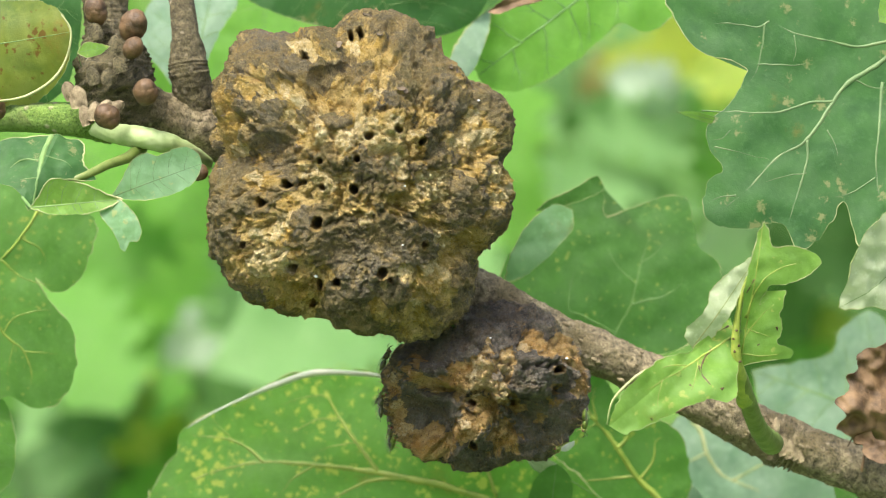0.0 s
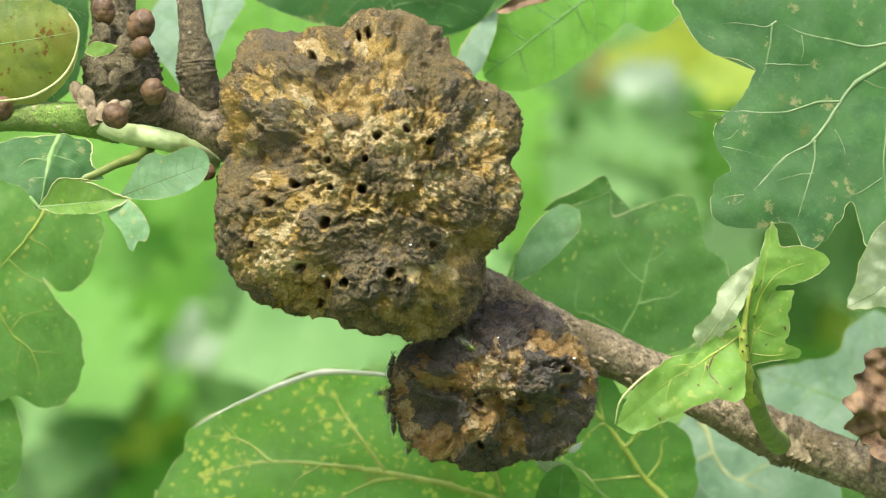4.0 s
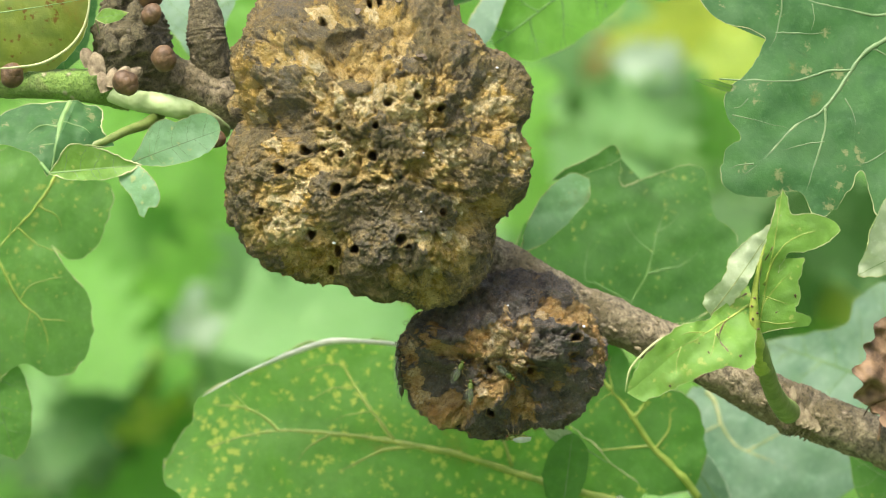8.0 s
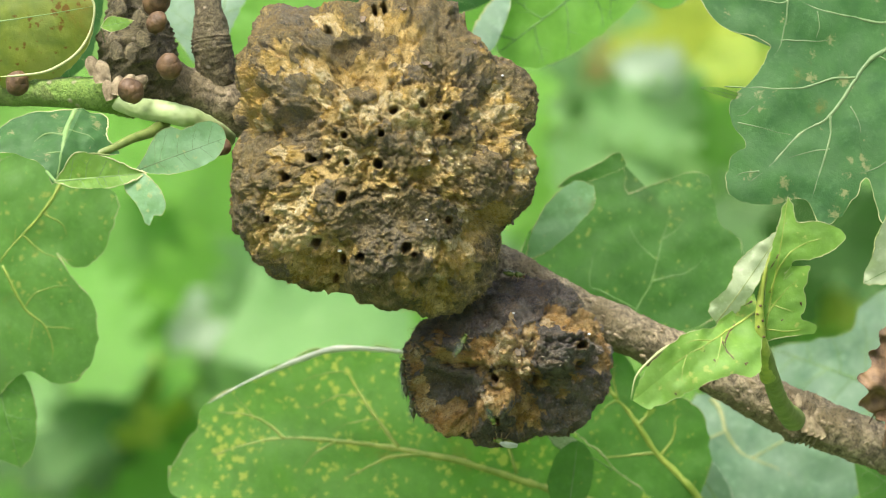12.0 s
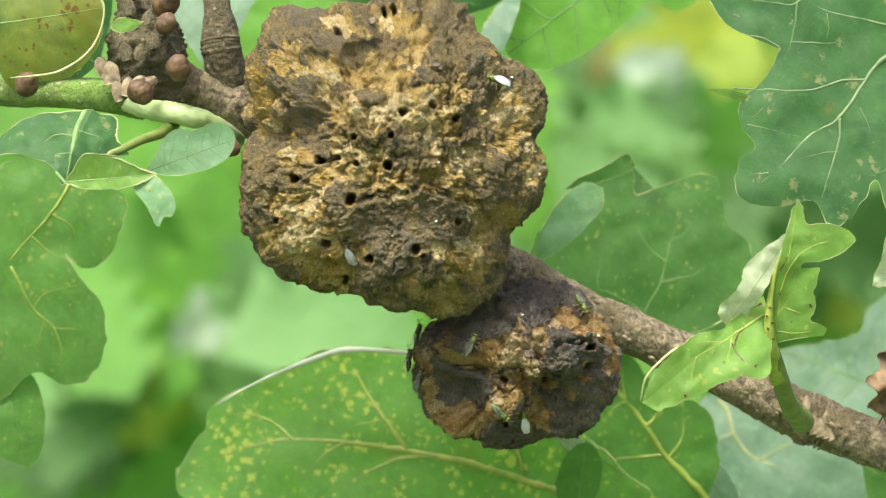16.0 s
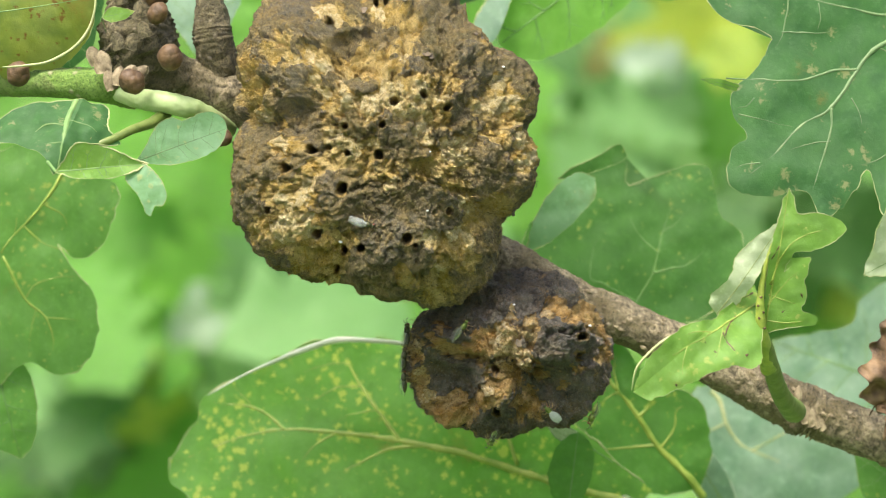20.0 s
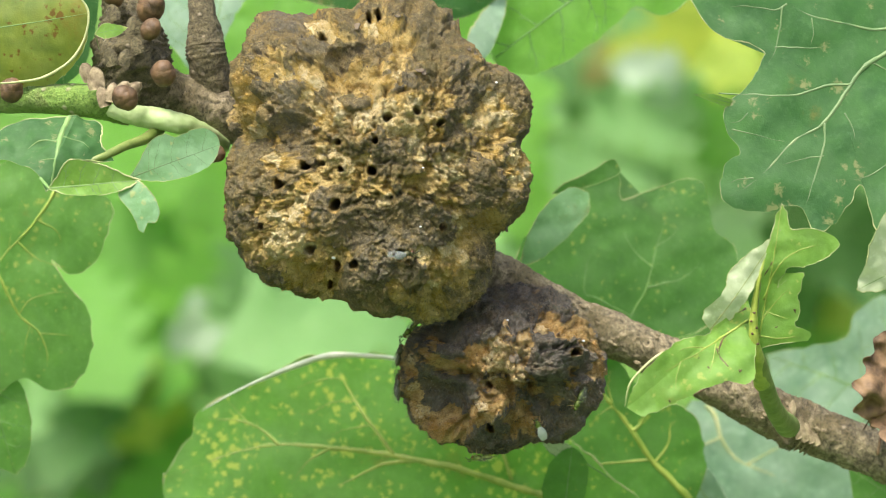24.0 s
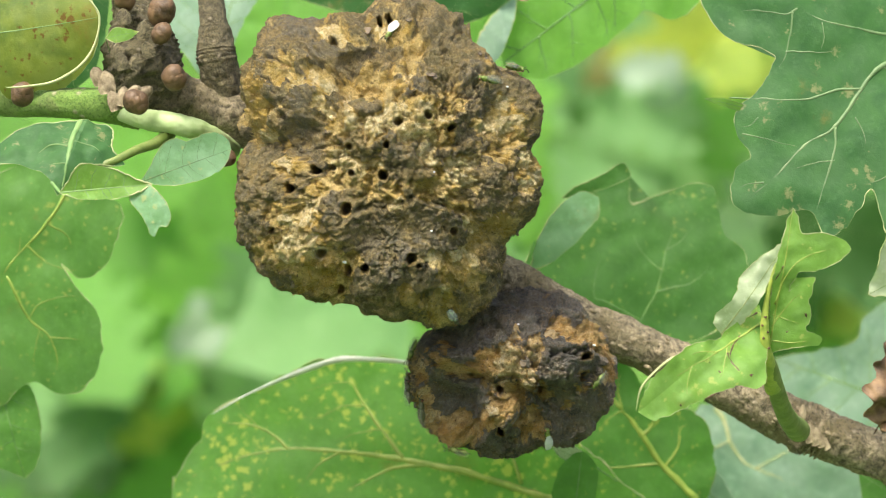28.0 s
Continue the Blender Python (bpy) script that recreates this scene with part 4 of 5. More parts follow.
leaf(at(40, -60, 16), at(85, 185, 18),
     [(0.22, 0.16), (0.6, 0.27), (0.91, 0.17)],
     [(0.14, 0.34), (0.39, 0.36), (0.66, 0.28), (0.89, 0.16)],
     LEAF_DARK, "dark green oak leaf behind the cupped leaf", stalk=at(20, -160, 14), bend=0.05, seed=25)
DROOPING = leaf(at(105, 235, -4), at(50, 368, -10),
     [(0.12, 0.29), (0.34, 0.65), (0.76, 0.85), (0.75, 0.48), (0.83, 0.18)],
     [(0.0, 0.26), (0.27, 0.34), (0.39, 0.51), (0.59, 0.17), (0.8, 0.14)],
     LEAF_DARK, "drooping green oak leaf with pale midrib", stalk=at(120, 222, 2), bend=0.10, fold=-0.35, seed=27, thick=1.5, ripple=0.05, across=26, veins=False, midrib=False, rim=MARGIN)
FOLDED = leaf(at(55, 368, -12), at(218, 353, -13),
     [(0.21, 0.09), (0.45, 0.11), (0.66, 0.12), (0.88, 0.06)],
     [(0.1, 0.1), (0.21, 0.24), (0.33, 0.28), (0.48, 0.24), (0.69, 0.16), (0.86, 0.06)],
     LEAF_YOUNG, "folded yellow-green leaf with ragged tip", stalk=at(40, 350, -10), bend=0.06, fold=0.25, seed=29, rim=MARGIN, thick=1.3)
leaf(at(195, 350, -9), at(357, 290, -10),
     [(0.35, 0.15), (0.7, 0.19), (0.91, 0.12)],
     [(0.16, 0.11), (0.28, 0.22), (0.4, 0.29), (0.52, 0.29), (0.61, 0.23), (0.77, 0.23), (0.91, 0.21), (1.0, 0.11)],
     LEAF_LOBE, "small oval grey-green leaf on a thin stalk", stalk=at(165, 345, -8), bend=0.06, curl=0.35, seed=31, rim=MARGIN, thick=0.6, vein_mat=VEIN_GREY)
LOBED = leaf(at(75, 360, 24), at(-60, 760, 26),
     [(-0.04, 0.2), (0.08, 0.31), (0.37, 0.44), (0.71, 0.32), (0.96, 0.16)],
     [(-0.01, 0.13), (-0.01, 0.23), (0.11, 0.26), (0.25, 0.25), (0.33, 0.17), (0.3, 0.08), (0.38, 0.18), (0.45, 0.29), (0.58, 0.35), (0.75, 0.34), (0.82, 0.24), (0.81, 0.11)],
     LEAF_MILD, "large soft green oak leaf with rounded lobes", stalk=at(110, 322, 14), bend=0.05, vein_mat=VEIN, seed=33, across=30, rim=MARGIN, veins=False, midrib=False)
leaf(at(-60, 640, 26), at(0, 872, 28),
     [(0.2, 0.22), (0.7, 0.31)],
     [(0.25, 0.15), (0.4, 0.22), (0.66, 0.21), (0.91, 0.11)],
     LEAF_MILD, "green oak leaf hanging low", stalk=at(-110, 560, 20), bend=0.05, seed=35, vein_mat=VEIN_DIM)
YOUNG_A = leaf(at(1296, 560, -8), at(1075, 756, -14),
     [(0.11, 0.05), (0.23, 0.02), (0.31, 0.02), (0.39, 0.02), (0.52, 0.09), (0.7, 0.11), (0.88, 0.08)],
     [(0.14, 0.17), (0.24, 0.24), (0.34, 0.33), (0.42, 0.33), (0.48, 0.26), (0.59, 0.21), (0.68, 0.18), (0.83, 0.14), (0.96, 0.09)],
     LEAF_YOUNG, "young yellow-green leaf lobe bending down", stalk=at(1316, 660, -8), bend=0.12, fold=0.15, ripple=0.045, seed=37, thick=0.6, vein_mat=VEIN_YELLOW, rim=MARGIN, across=26, veins=False, midrib=False)
leaf(at(1226, 614, -9), at(1352, 436, -12),
     [(0.13, 0.07), (0.36, 0.09), (0.6, 0.06), (0.83, 0.04)],
     [(0.05, 0.11), (0.15, 0.13), (0.3, 0.1), (0.4, 0.12), (0.5, 0.15), (0.68, 0.12), (0.85, 0.05)],
     LEAF_FOLD, "curled young leaf with pale folded edge", stalk=at(1250, 640, -6), bend=0.10, fold=0.1, ripple=0.07, seed=39, rim=MARGIN, vein_mat=MARGIN, thick=0.7, veins=False)
YOUNG_B = leaf(at(1308, 650, -9), at(1352, 395, -13),
     [(0.06, 0.12), (0.10, 0.23), (0.125, 0.31), (0.18, 0.33), (0.205, 0.28), (0.22, 0.215), (0.33, 0.225), (0.43, 0.20), (0.58, 0.205), (0.54, 0.13), (0.45, 0.06), (0.59, 0.105), (0.63, 0.21), (0.70, 0.32), (0.82, 0.40), (0.87, 0.33), (0.885, 0.21), (0.855, 0.08), (0.93, 0.05)],
     [(0.15, 0.02), (0.4, 0.05), (0.6, 0.06), (0.8, 0.04), (0.93, 0.02)],
     LEAF_YOUNG, "young yellow-green lobed leaf with insect bites", stalk=at(1318, 700, -6), bend=0.05, curl=0.2, ripple=0.035, seed=43, lean=0.3, rim=MARGIN, thick=0.8, vein_mat=VEIN_YELLOW, veins=False)
leaf(at(1620, 450, -12), at(1485, 545, -14),
     [(0.01, 0.53), (0.32, 0.6), (0.63, 0.45), (0.8, 0.27)],
     [(0.41, 0.38), (0.71, 0.17), (0.93, 0.06)],
     LEAF_FOLD, "pale pinkish-green oak leaf with green fold", stalk=at(1800, 360, -8), roll=-20, bend=0.08, fold=0.1, seed=47, rim=MARGIN, veins=False, ripple=0.05)
leaf(at(1535, 795, 12), at(1572, 602, 10),
     [(0.2, 0.25), (0.35, 0.33), (0.46, 0.25), (0.63, 0.42), (0.81, 0.31), (0.95, 0.34), (1.01, 0.14)],
     [(0.05, 0.13), (0.16, 0.22), (0.19, 0.34), (0.34, 0.3), (0.44, 0.41), (0.55, 0.29), (0.66, 0.33), (0.72, 0.23), (0.83, 0.26), (0.92, 0.13)],
     LEAF_DEAD, "curled brown dead leaf caught on the twig", stalk=at(1525, 835, 13), bend=0.16, fold=0.45, ripple=0.17, vein_mat=LEAF_DEAD, rim=LEAF_DEAD, seed=49)


def fold_over(host, base, tip, right, left, material, label, **shape):
    """A turned-over lobe or edge of a leaf, as a part of that leaf."""
    v, f, rims, surf, size, rays = blade_shape(base, tip, right, left, **shape)
    o = np.array(host.location)
    ob = part("folded_lobe", (v - o, f), material, host, label)
    for edge in rims:
        part("lobe_margin", tube(edge - o, 0.000015 + 0.00006 * np.clip(0.4 + soft_noise(edge / MM * 0.5, 3), 0, 1.2), 5)[:2], MARGIN, ob)


fold_over(MID_RIGHT, at(893, 505, 26), at(1012, 372, 22), [(0.3, 0.10), (0.6, 0.13), (0.88, 0.12)], [(0.3, 0.15), (0.65, 0.22), (0.93, 0.16)], LEAF_LOBE, "pale turned-over lobe", bend=0.1, seed=51)
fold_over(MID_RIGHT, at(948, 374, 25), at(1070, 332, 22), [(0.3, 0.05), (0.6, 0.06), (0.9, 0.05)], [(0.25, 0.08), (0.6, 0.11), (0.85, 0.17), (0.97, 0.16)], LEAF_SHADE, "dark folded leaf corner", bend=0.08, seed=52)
fold_over(BRIGHT_TOP, at(868, 15, 34), at(795, 165, 33), [(0.3, 0.12), (0.7, 0.15)], [(0.3, 0.1), (0.7, 0.12)], LEAF_PALE, "pale curled leaf edge", bend=0.12, seed=53)


def rolled_edge(host, points, radius, material, label, taper=0.0):
    """The rolled or thickened edge of a leaf through (across, down, y), as a part of that leaf."""
    line = np.array([at(*q) for q in spline(points, 8)])
    s = np.linspace(0, 1, len(line))
    r = radius * STEP * np.sqrt(np.sin(np.pi * (0.04 + 0.92 * s))) * (1 - taper * s) * (1 + 0.25 * soft_noise(line / MM * 0.6, 5))
    part("rolled_edge", tube(line - np.array(host.location), r, 10)[:2], material, host, label)


rolled_edge(BOTTOM, [(690, 668, 27), (640, 662, 27), (560, 660, 27), (500, 677, 27), (445, 699, 27), (390, 724, 28), (330, 758, 28)], 7.5, MARGIN_WHITE, "whitish rolled leaf edge", 0.72)
rolled_edge(CUP, [(-40, 182, 0), (0, 179, 0), (45, 171, 0), (88, 146, 0), (112, 116, 0), (124, 80, 0), (124, 50, 0), (108, 26, 0)], 2.8, MARGIN, "thick pale rim")
fold_over(FOLDED, at(178, 366, -13), at(222, 446, -14), [(0.19, 0.08), (0.46, 0.03), (0.75, 0.02), (0.9, 0.05)], [(0.0, 0.25), (0.12, 0.40), (0.5, 0.50), (0.8, 0.46), (0.94, 0.30), (0.87, 0.18)], LEAF_LOBE, "grey-green hanging tip", bend=0.05, seed=56)
rolled_edge(YOUNG_A, [(1074, 752, -14.5), (1083, 712, -14.8), (1108, 682, -14.6), (1140, 657, -14.2), (1175, 645, -13.4), (1212, 631, -12.4)], 2.3, MARGIN, "pale thickened leaf edge")

# veins that can be followed on the nearest blades
for line, w in (([(1660, 30), (1568, 105), (1500, 150), (1472, 184), (1427, 250), (1372, 284), (1312, 348), (1256, 384)], 5.2), ([(1472, 184), (1430, 186), (1372, 205), (1295, 203), (1240, 199)], 2.8),
                ([(1426, 253), (1425, 292), (1406, 358), (1392, 402)], 2.8), ([(1600, 70), (1520, 85), (1470, 78), (1405, 67), (1358, 44)], 3.4), ([(1358, 46), (1340, 55), (1295, 48), (1250, 48)], 2.0),
                ([(1350, 50), (1346, 90), (1336, 133), (1312, 162)], 2.0), ([(1338, 120), (1372, 119), (1402, 122), (1440, 115)], 1.8), ([(1560, 148), (1551, 250), (1546, 300), (1562, 400)], 3.0), ([(1262, 264), (1310, 275), (1362, 288)], 1.3),
                ([(1402, 70), (1404, 95), (1399, 118)], 1.2), ([(1462, 235), (1475, 262), (1480, 285)], 1.2), ([(1425, 310), (1380, 318), (1340, 330)], 1.2), ([(1290, 236), (1275, 250), (1258, 252)], 1.1), ([(1300, 350), (1275, 352), (1252, 362)], 1.8), ([(1545, 320), (1505, 345), (1475, 352)], 1.5), ([(1508, 145), (1545, 158), (1580, 155)], 2.0)):
    drawn_vein(TOP_RIGHT, line, w, VEIN_GREY)
for line, w in (([(1330, 1010), (1120, 955), (980, 922), (880, 892), (780, 862), (700, 846), (650, 835), (560, 825), (470, 820), (400, 830), (340, 850), (275, 874)], 9.0), ([(672, 838), (632, 786), (602, 740), (582, 702), (564, 668)], 4.6),
                ([(470, 820), (442, 796), (412, 780), (380, 774), (332, 770)], 3.4), ([(720, 850), (655, 855), (600, 880), (560, 905)], 4.0), ([(880, 882), (850, 800), (830, 740)], 4.0), ([(560, 825), (520, 850), (490, 890)], 2.6),
                ([(602, 742), (560, 745), (520, 765), (470, 760)], 1.4), ([(632, 786), (590, 792), (545, 808)], 1.3), ([(412, 780), (390, 755), (375, 738)], 1.2), ([(582, 702), (540, 705), (490, 722)], 1.2)):
    drawn_vein(BOTTOM, line, w, VEIN_YELLOW)
for line, w in (([(1210, 935), (1168, 885), (1130, 848), (1092, 792), (1056, 746), (1030, 712), (1012, 660)], 7.5), ([(1092, 792), (1110, 770), (1112, 735)], 4.0), ([(1132, 848), (1155, 815), (1160, 780), (1185, 768)], 2.6),
                ([(1125, 842), (1080, 846), (1040, 850), (1010, 862)], 2.8), ([(1056, 746), (1048, 705), (1055, 680)], 2.6), ([(1056, 748), (1030, 765), (1012, 792)], 1.8)):
    drawn_vein(PLAIN, line, w, VEIN_YELLOW)
for line, w in (([(1225, 745), (1240, 765), (1250, 802), (1276, 840), (1320, 860), (1390, 890)], 5.5), ([(1296, 850), (1340, 826), (1378, 806)], 3.0), ([(1250, 802), (1220, 815), (1200, 812)], 2.4)):
    drawn_vein(UNDERSIDE, line, w, MARGIN)
for line, w in (([(92, 238), (76, 280), (66, 325), (56, 364)], 5.5), ([(76, 280), (105, 285), (130, 300)], 1.5), ([(74, 290), (40, 285), (15, 295)], 1.5), ([(66, 325), (45, 320), (30, 318)], 1.2)):
    drawn_vein(DROOPING, line, w, VEIN)
for line, w in (([(75, 362), (40, 420), (5, 458), (-30, 500), (-50, 560)], 4.6), ([(-30, 512), (10, 586), (46, 620), (58, 656), (55, 690)], 3.6), ([(40, 420), (75, 440), (85, 470)], 2.2), ([(10, 586), (30, 560), (75, 548), (110, 552)], 1.6),
                ([(5, 458), (40, 490), (75, 500), (100, 505)], 2.0), ([(-30, 500), (-10, 470), (-5, 430)], 2.0), ([(46, 620), (80, 622), (110, 628)], 1.4), ([(30, 602), (20, 640), (15, 680)], 1.4)):
    drawn_vein(LOBED, line, 0.75 * w, VEIN_YELLOW)
# brown bites and the finer veins of the young leaf
for line, w in (([(1252, 622), (1238, 640), (1229, 656), (1230, 672), (1239, 690)], 2.6), ([(1288, 578), (1268, 590), (1246, 606)], 1.8), ([(1296, 598), (1280, 606), (1262, 612)], 1.5), ([(1224, 655), (1226, 664), (1224, 670)], 2.4),
                ([(1206, 688), (1209, 692)], 2.2), ([(1140, 745), (1142, 749)], 1.8), ([(1190, 672), (1193, 676)], 1.6), ([(1258, 698), (1263, 694)], 3.0), ([(1183, 737), (1192, 732), (1206, 724)], 1.8)):
    drawn_vein(YOUNG_A, line, w, BUD, "insect_bite", 0.3, 0.85)
for line, w in (([(1300, 592), (1250, 625), (1205, 655), (1160, 680), (1120, 705)], 2.4), ([(1205, 655), (1175, 655), (1150, 662)], 1.4), ([(1225, 645), (1215, 680), (1205, 705)], 1.3), ([(1160, 680), (1150, 710), (1150, 735)], 1.2)):
    drawn_vein(YOUNG_A, line, w, VEIN_YELLOW)
for line, w in (([(1312, 585), (1316, 590)], 2.6), ([(1303, 572), (1306, 577)], 2.2), ([(1320, 560), (1327, 556)], 1.8), ([(1374, 574), (1376, 582)], 2.4), ([(1340, 610), (1345, 606)], 1.5), ([(1333, 492), (1324, 508), (1318, 520)], 1.6), ([(1310, 620), (1313, 626)], 2.4), ([(1306, 640), (1310, 645)], 2.2)):
    drawn_vein(YOUNG_B, line, w, BUD, "insect_bite", 0.3, 0.85)
for line, w in (([(1318, 560), (1345, 500), (1385, 470), (1425, 458)], 1.8), ([(1314, 600), (1345, 560), (1368, 535)], 1.5), ([(1314, 625), (1345, 628), (1385, 622)], 1.5), ([(1316, 580), (1350, 590), (1368, 595)], 1.1)):
    drawn_vein(YOUNG_B, line, w, VEIN_YELLOW)
for line, w in (([(1075, 645), (1090, 590), (1117, 540), (1134, 468), (1162, 386)], 3.0), ([(1117, 540), (1150, 532), (1187, 520), (1228, 478)], 1.8), ([(1090, 590), (1030, 560), (1007, 549), (1012, 500), (1024, 468)], 1.7), ([(1134, 468), (1160, 450), (1185, 420)], 1.2), ([(1126, 505), (1090, 470), (1070, 430)], 1.3)):
    drawn_vein(MID_RIGHT, line, w, VEIN_DIM)
leaf(at(137, 94, -2), at(196, 82, -4), [(0.3, 0.16), (0.7, 0.15)], [(0.3, 0.2), (0.7, 0.12)], LEAF_YOUNG, "tiny fresh green leaf on the knotted spur", rim=MARGIN, stalk=at(145, 120, 2), seed=57, thick=0.7)
leaf(at(1282, 218, 6), at(1198, 198, 2), [(0.3, 0.05), (0.7, 0.06)], [(0.3, 0.06), (0.7, 0.05)], LEAF_YOUNG, "narrow leaf sliver seen edge-on", stalk=at(1300, 216, 7), seed=59, thick=0.7)
leaf(at(985, -20, 22), at(862, 22, 20), [(0.3, 0.06), (0.6, 0.1), (0.85, 0.05)], [(0.3, 0.09), (0.6, 0.07), (0.9, 0.08)], LEAF_DEAD, "brown dead leaf fragment above the gall", stalk=at(1020, -40, 24), seed=61, fold=0.5, ripple=0.06, vein_mat=LEAF_DEAD, rim=LEAF_DEAD)
leaf(at(1640, -30, 4), at(1555, 40, 0), [(0.4, 0.25), (0.8, 0.2)], [(0.4, 0.22), (0.8, 0.18)], LEAF_YOUNG, "yellowish leaf tip with pale rim", stalk=at(1700, -60, 6), seed=63)
leaf(at(1640, 960, 30), at(1475, 858, 32), [(0.3, 0.25), (0.65, 0.28), (0.9, 0.16)], [(0.3, 0.3), (0.7, 0.3)], LEAF_MID, "green oak leaf below the twig", stalk=at(1720, 1010, 26), seed=65)
# Added pale piece that stands in for a highlight below the small gall.
leaf(at(1010, 850, 28), at(930, 812, 26), [(0.3, 0.14), (0.7, 0.16)], [(0.3, 0.1), (0.7, 0.12)], LEAF_FOLD, "pale leaf piece added for a highlight under the small gall", stalk=at(1050, 875, 30), seed=67)
# Made-up leaf tip, put where a soft shadow-like patch lies on the spotted leaf.
leaf(at(965, 975, 24), at(985, 822, 22), [(0.2, 0.12), (0.5, 0.2), (0.8, 0.2), (0.95, 0.1)], [(0.2, 0.16), (0.5, 0.27), (0.8, 0.22), (0.95, 0.1)], LEAF_MID, "added leaf tip standing for a shadow-like patch below the small gall", stalk=at(960, 1010, 26), seed=73, veins=False, rim=LEAF_SHADE)
leaf(at(1265, 975, 44), at(1180, 842, 44), [(0.2, 0.14), (0.5, 0.2), (0.8, 0.18), (0.95, 0.1)], [(0.2, 0.16), (0.5, 0.22), (0.8, 0.2), (0.95, 0.1)], LEAF_PALE, "pale oak leaf tip with whitish rim", stalk=at(1290, 1010, 44), seed=75, veins=False, rim=MARGIN_WHITE, thick=1.6)
leaf(at(1512, 765, 10), at(1585, 822, 6), [(0.2, 0.14), (0.35, 0.1), (0.55, 0.22), (0.8, 0.16)], [(0.2, 0.2), (0.45, 0.12), (0.7, 0.24), (0.9, 0.12)], LEAF_DEAD, "torn strip of dead brown leaf", stalk=at(1500, 790, 13), seed=69, fold=0.5, ripple=0.07, vein_mat=LEAF_DEAD, rim=LEAF_DEAD)
leaf(at(1600, 500, 14), at(1488, 545, 12), [(0.3, 0.22), (0.6, 0.24), (0.85, 0.14)], [(0.3, 0.1), (0.7, 0.06)], LEAF_YOUNG, "fresh green leaf tip under a pale leaf", stalk=at(1640, 480, 18), seed=71, fold=0.2)
part("leaf_stalk", tube(np.array([at(*q) for q in ((252, 262, 2), (225, 280, -1), (190, 292, -4), (150, 312, -6), (110, 325, -7))]) - np.array(twig.location), np.array([11, 10, 8, 7, 6]) * STEP, 10)[:2], STALK_DIM, twig)


# ---- leaves further back ----
def lobes(seed, count=4):
    """Outline of an ordinary oak leaf: rounded lobes that grow towards the tip."""
    r = random.Random(seed)
    sides = []
    for side in (0, 1):
        pts = []
        for i in range(count):
            u = 0.16 + 0.72 * (i + 0.5) / count + r.uniform(-0.02, 0.02)
            w = (0.14 + 0.17 * math.sin(math.pi * min(1, u * 0.85 + 0.12))) * r.uniform(0.85, 1.15)
            pts += [(u - 0.05, w * 0.62), (u + 0.02, w), (u + 0.07, w * 0.88)]
        sides.append([(round(a, 3), round(b, 3)) for a, b in pts])
    return sides


def simple_leaf(size, material, seed):
    """A plain oak leaf along +z from its base at the origin, to be copied."""
    r, l = lobes(seed)
    ob = leaf(Vector((0, 0, 0)), Vector((0, 0, size)), r, l, material, "soft green oak leaf further back in the tree", veins=False,
              stalk=Vector((0, 0.002, -size * 0.18)), seed=seed, fine=4, across=5, ripple=0.03, bend=0.08, curl=0.25, thick=1.4, group="oak leaves further back")
    return ob


rng = random.Random(21)
LEAF_SOFT = leaf_material("leaf_soft_green", (0.17, 0.34, 0.105), (0.12, 0.27, 0.07), (0.29, 0.55, 0.16), None, 0.2, 0.6, 0.45)
LEAF_FRESH = leaf_material("leaf_fresh_green", (0.12, 0.30, 0.04), (0.09, 0.24, 0.03), (0.26, 0.62, 0.07), None, 0.2, 0.6, 0.5)
LEAF_MIST = leaf_material("leaf_whitish", (0.40, 0.50, 0.36), (0.30, 0.42, 0.26), (0.44, 0.60, 0.38), None, 0.2, 0.6, 0.35)
LEAF_LIME = leaf_material("leaf_lime", (0.34, 0.44, 0.05), (0.26, 0.38, 0.04), (0.62, 0.72, 0.08), None, 0.2, 0.6, 0.5)
LEAF_DEEP = leaf_material("leaf_deep_green", (0.05, 0.13, 0.025), (0.035, 0.09, 0.02), (0.09, 0.26, 0.03), None, 0.2, 0.6, 0.35)
LEAF_RUST = leaf_material("leaf_rusty", (0.26, 0.21, 0.06), (0.20, 0.17, 0.05), (0.38, 0.32, 0.08), None, 0.2, 0.6, 0.35)
KINDS = [simple_leaf(s, m, 70 + i) for i, (s, m) in enumerate(((0.085, LEAF_BRIGHT), (0.095, LEAF_FRESH), (0.08, LEAF_SOFT), (0.085, LEAF_DEEP), (0.055, LEAF_LIME), (0.026, LEAF_RUST), (0.032, LEAF_MIST)))]
for i, k in enumerate(KINDS):
    k.matrix_basis = pose(-0.45 + 0.15 * i, 1.15 + 0.03 * i, 1.36 + 0.05 * i, 20, 30 * i, 40)
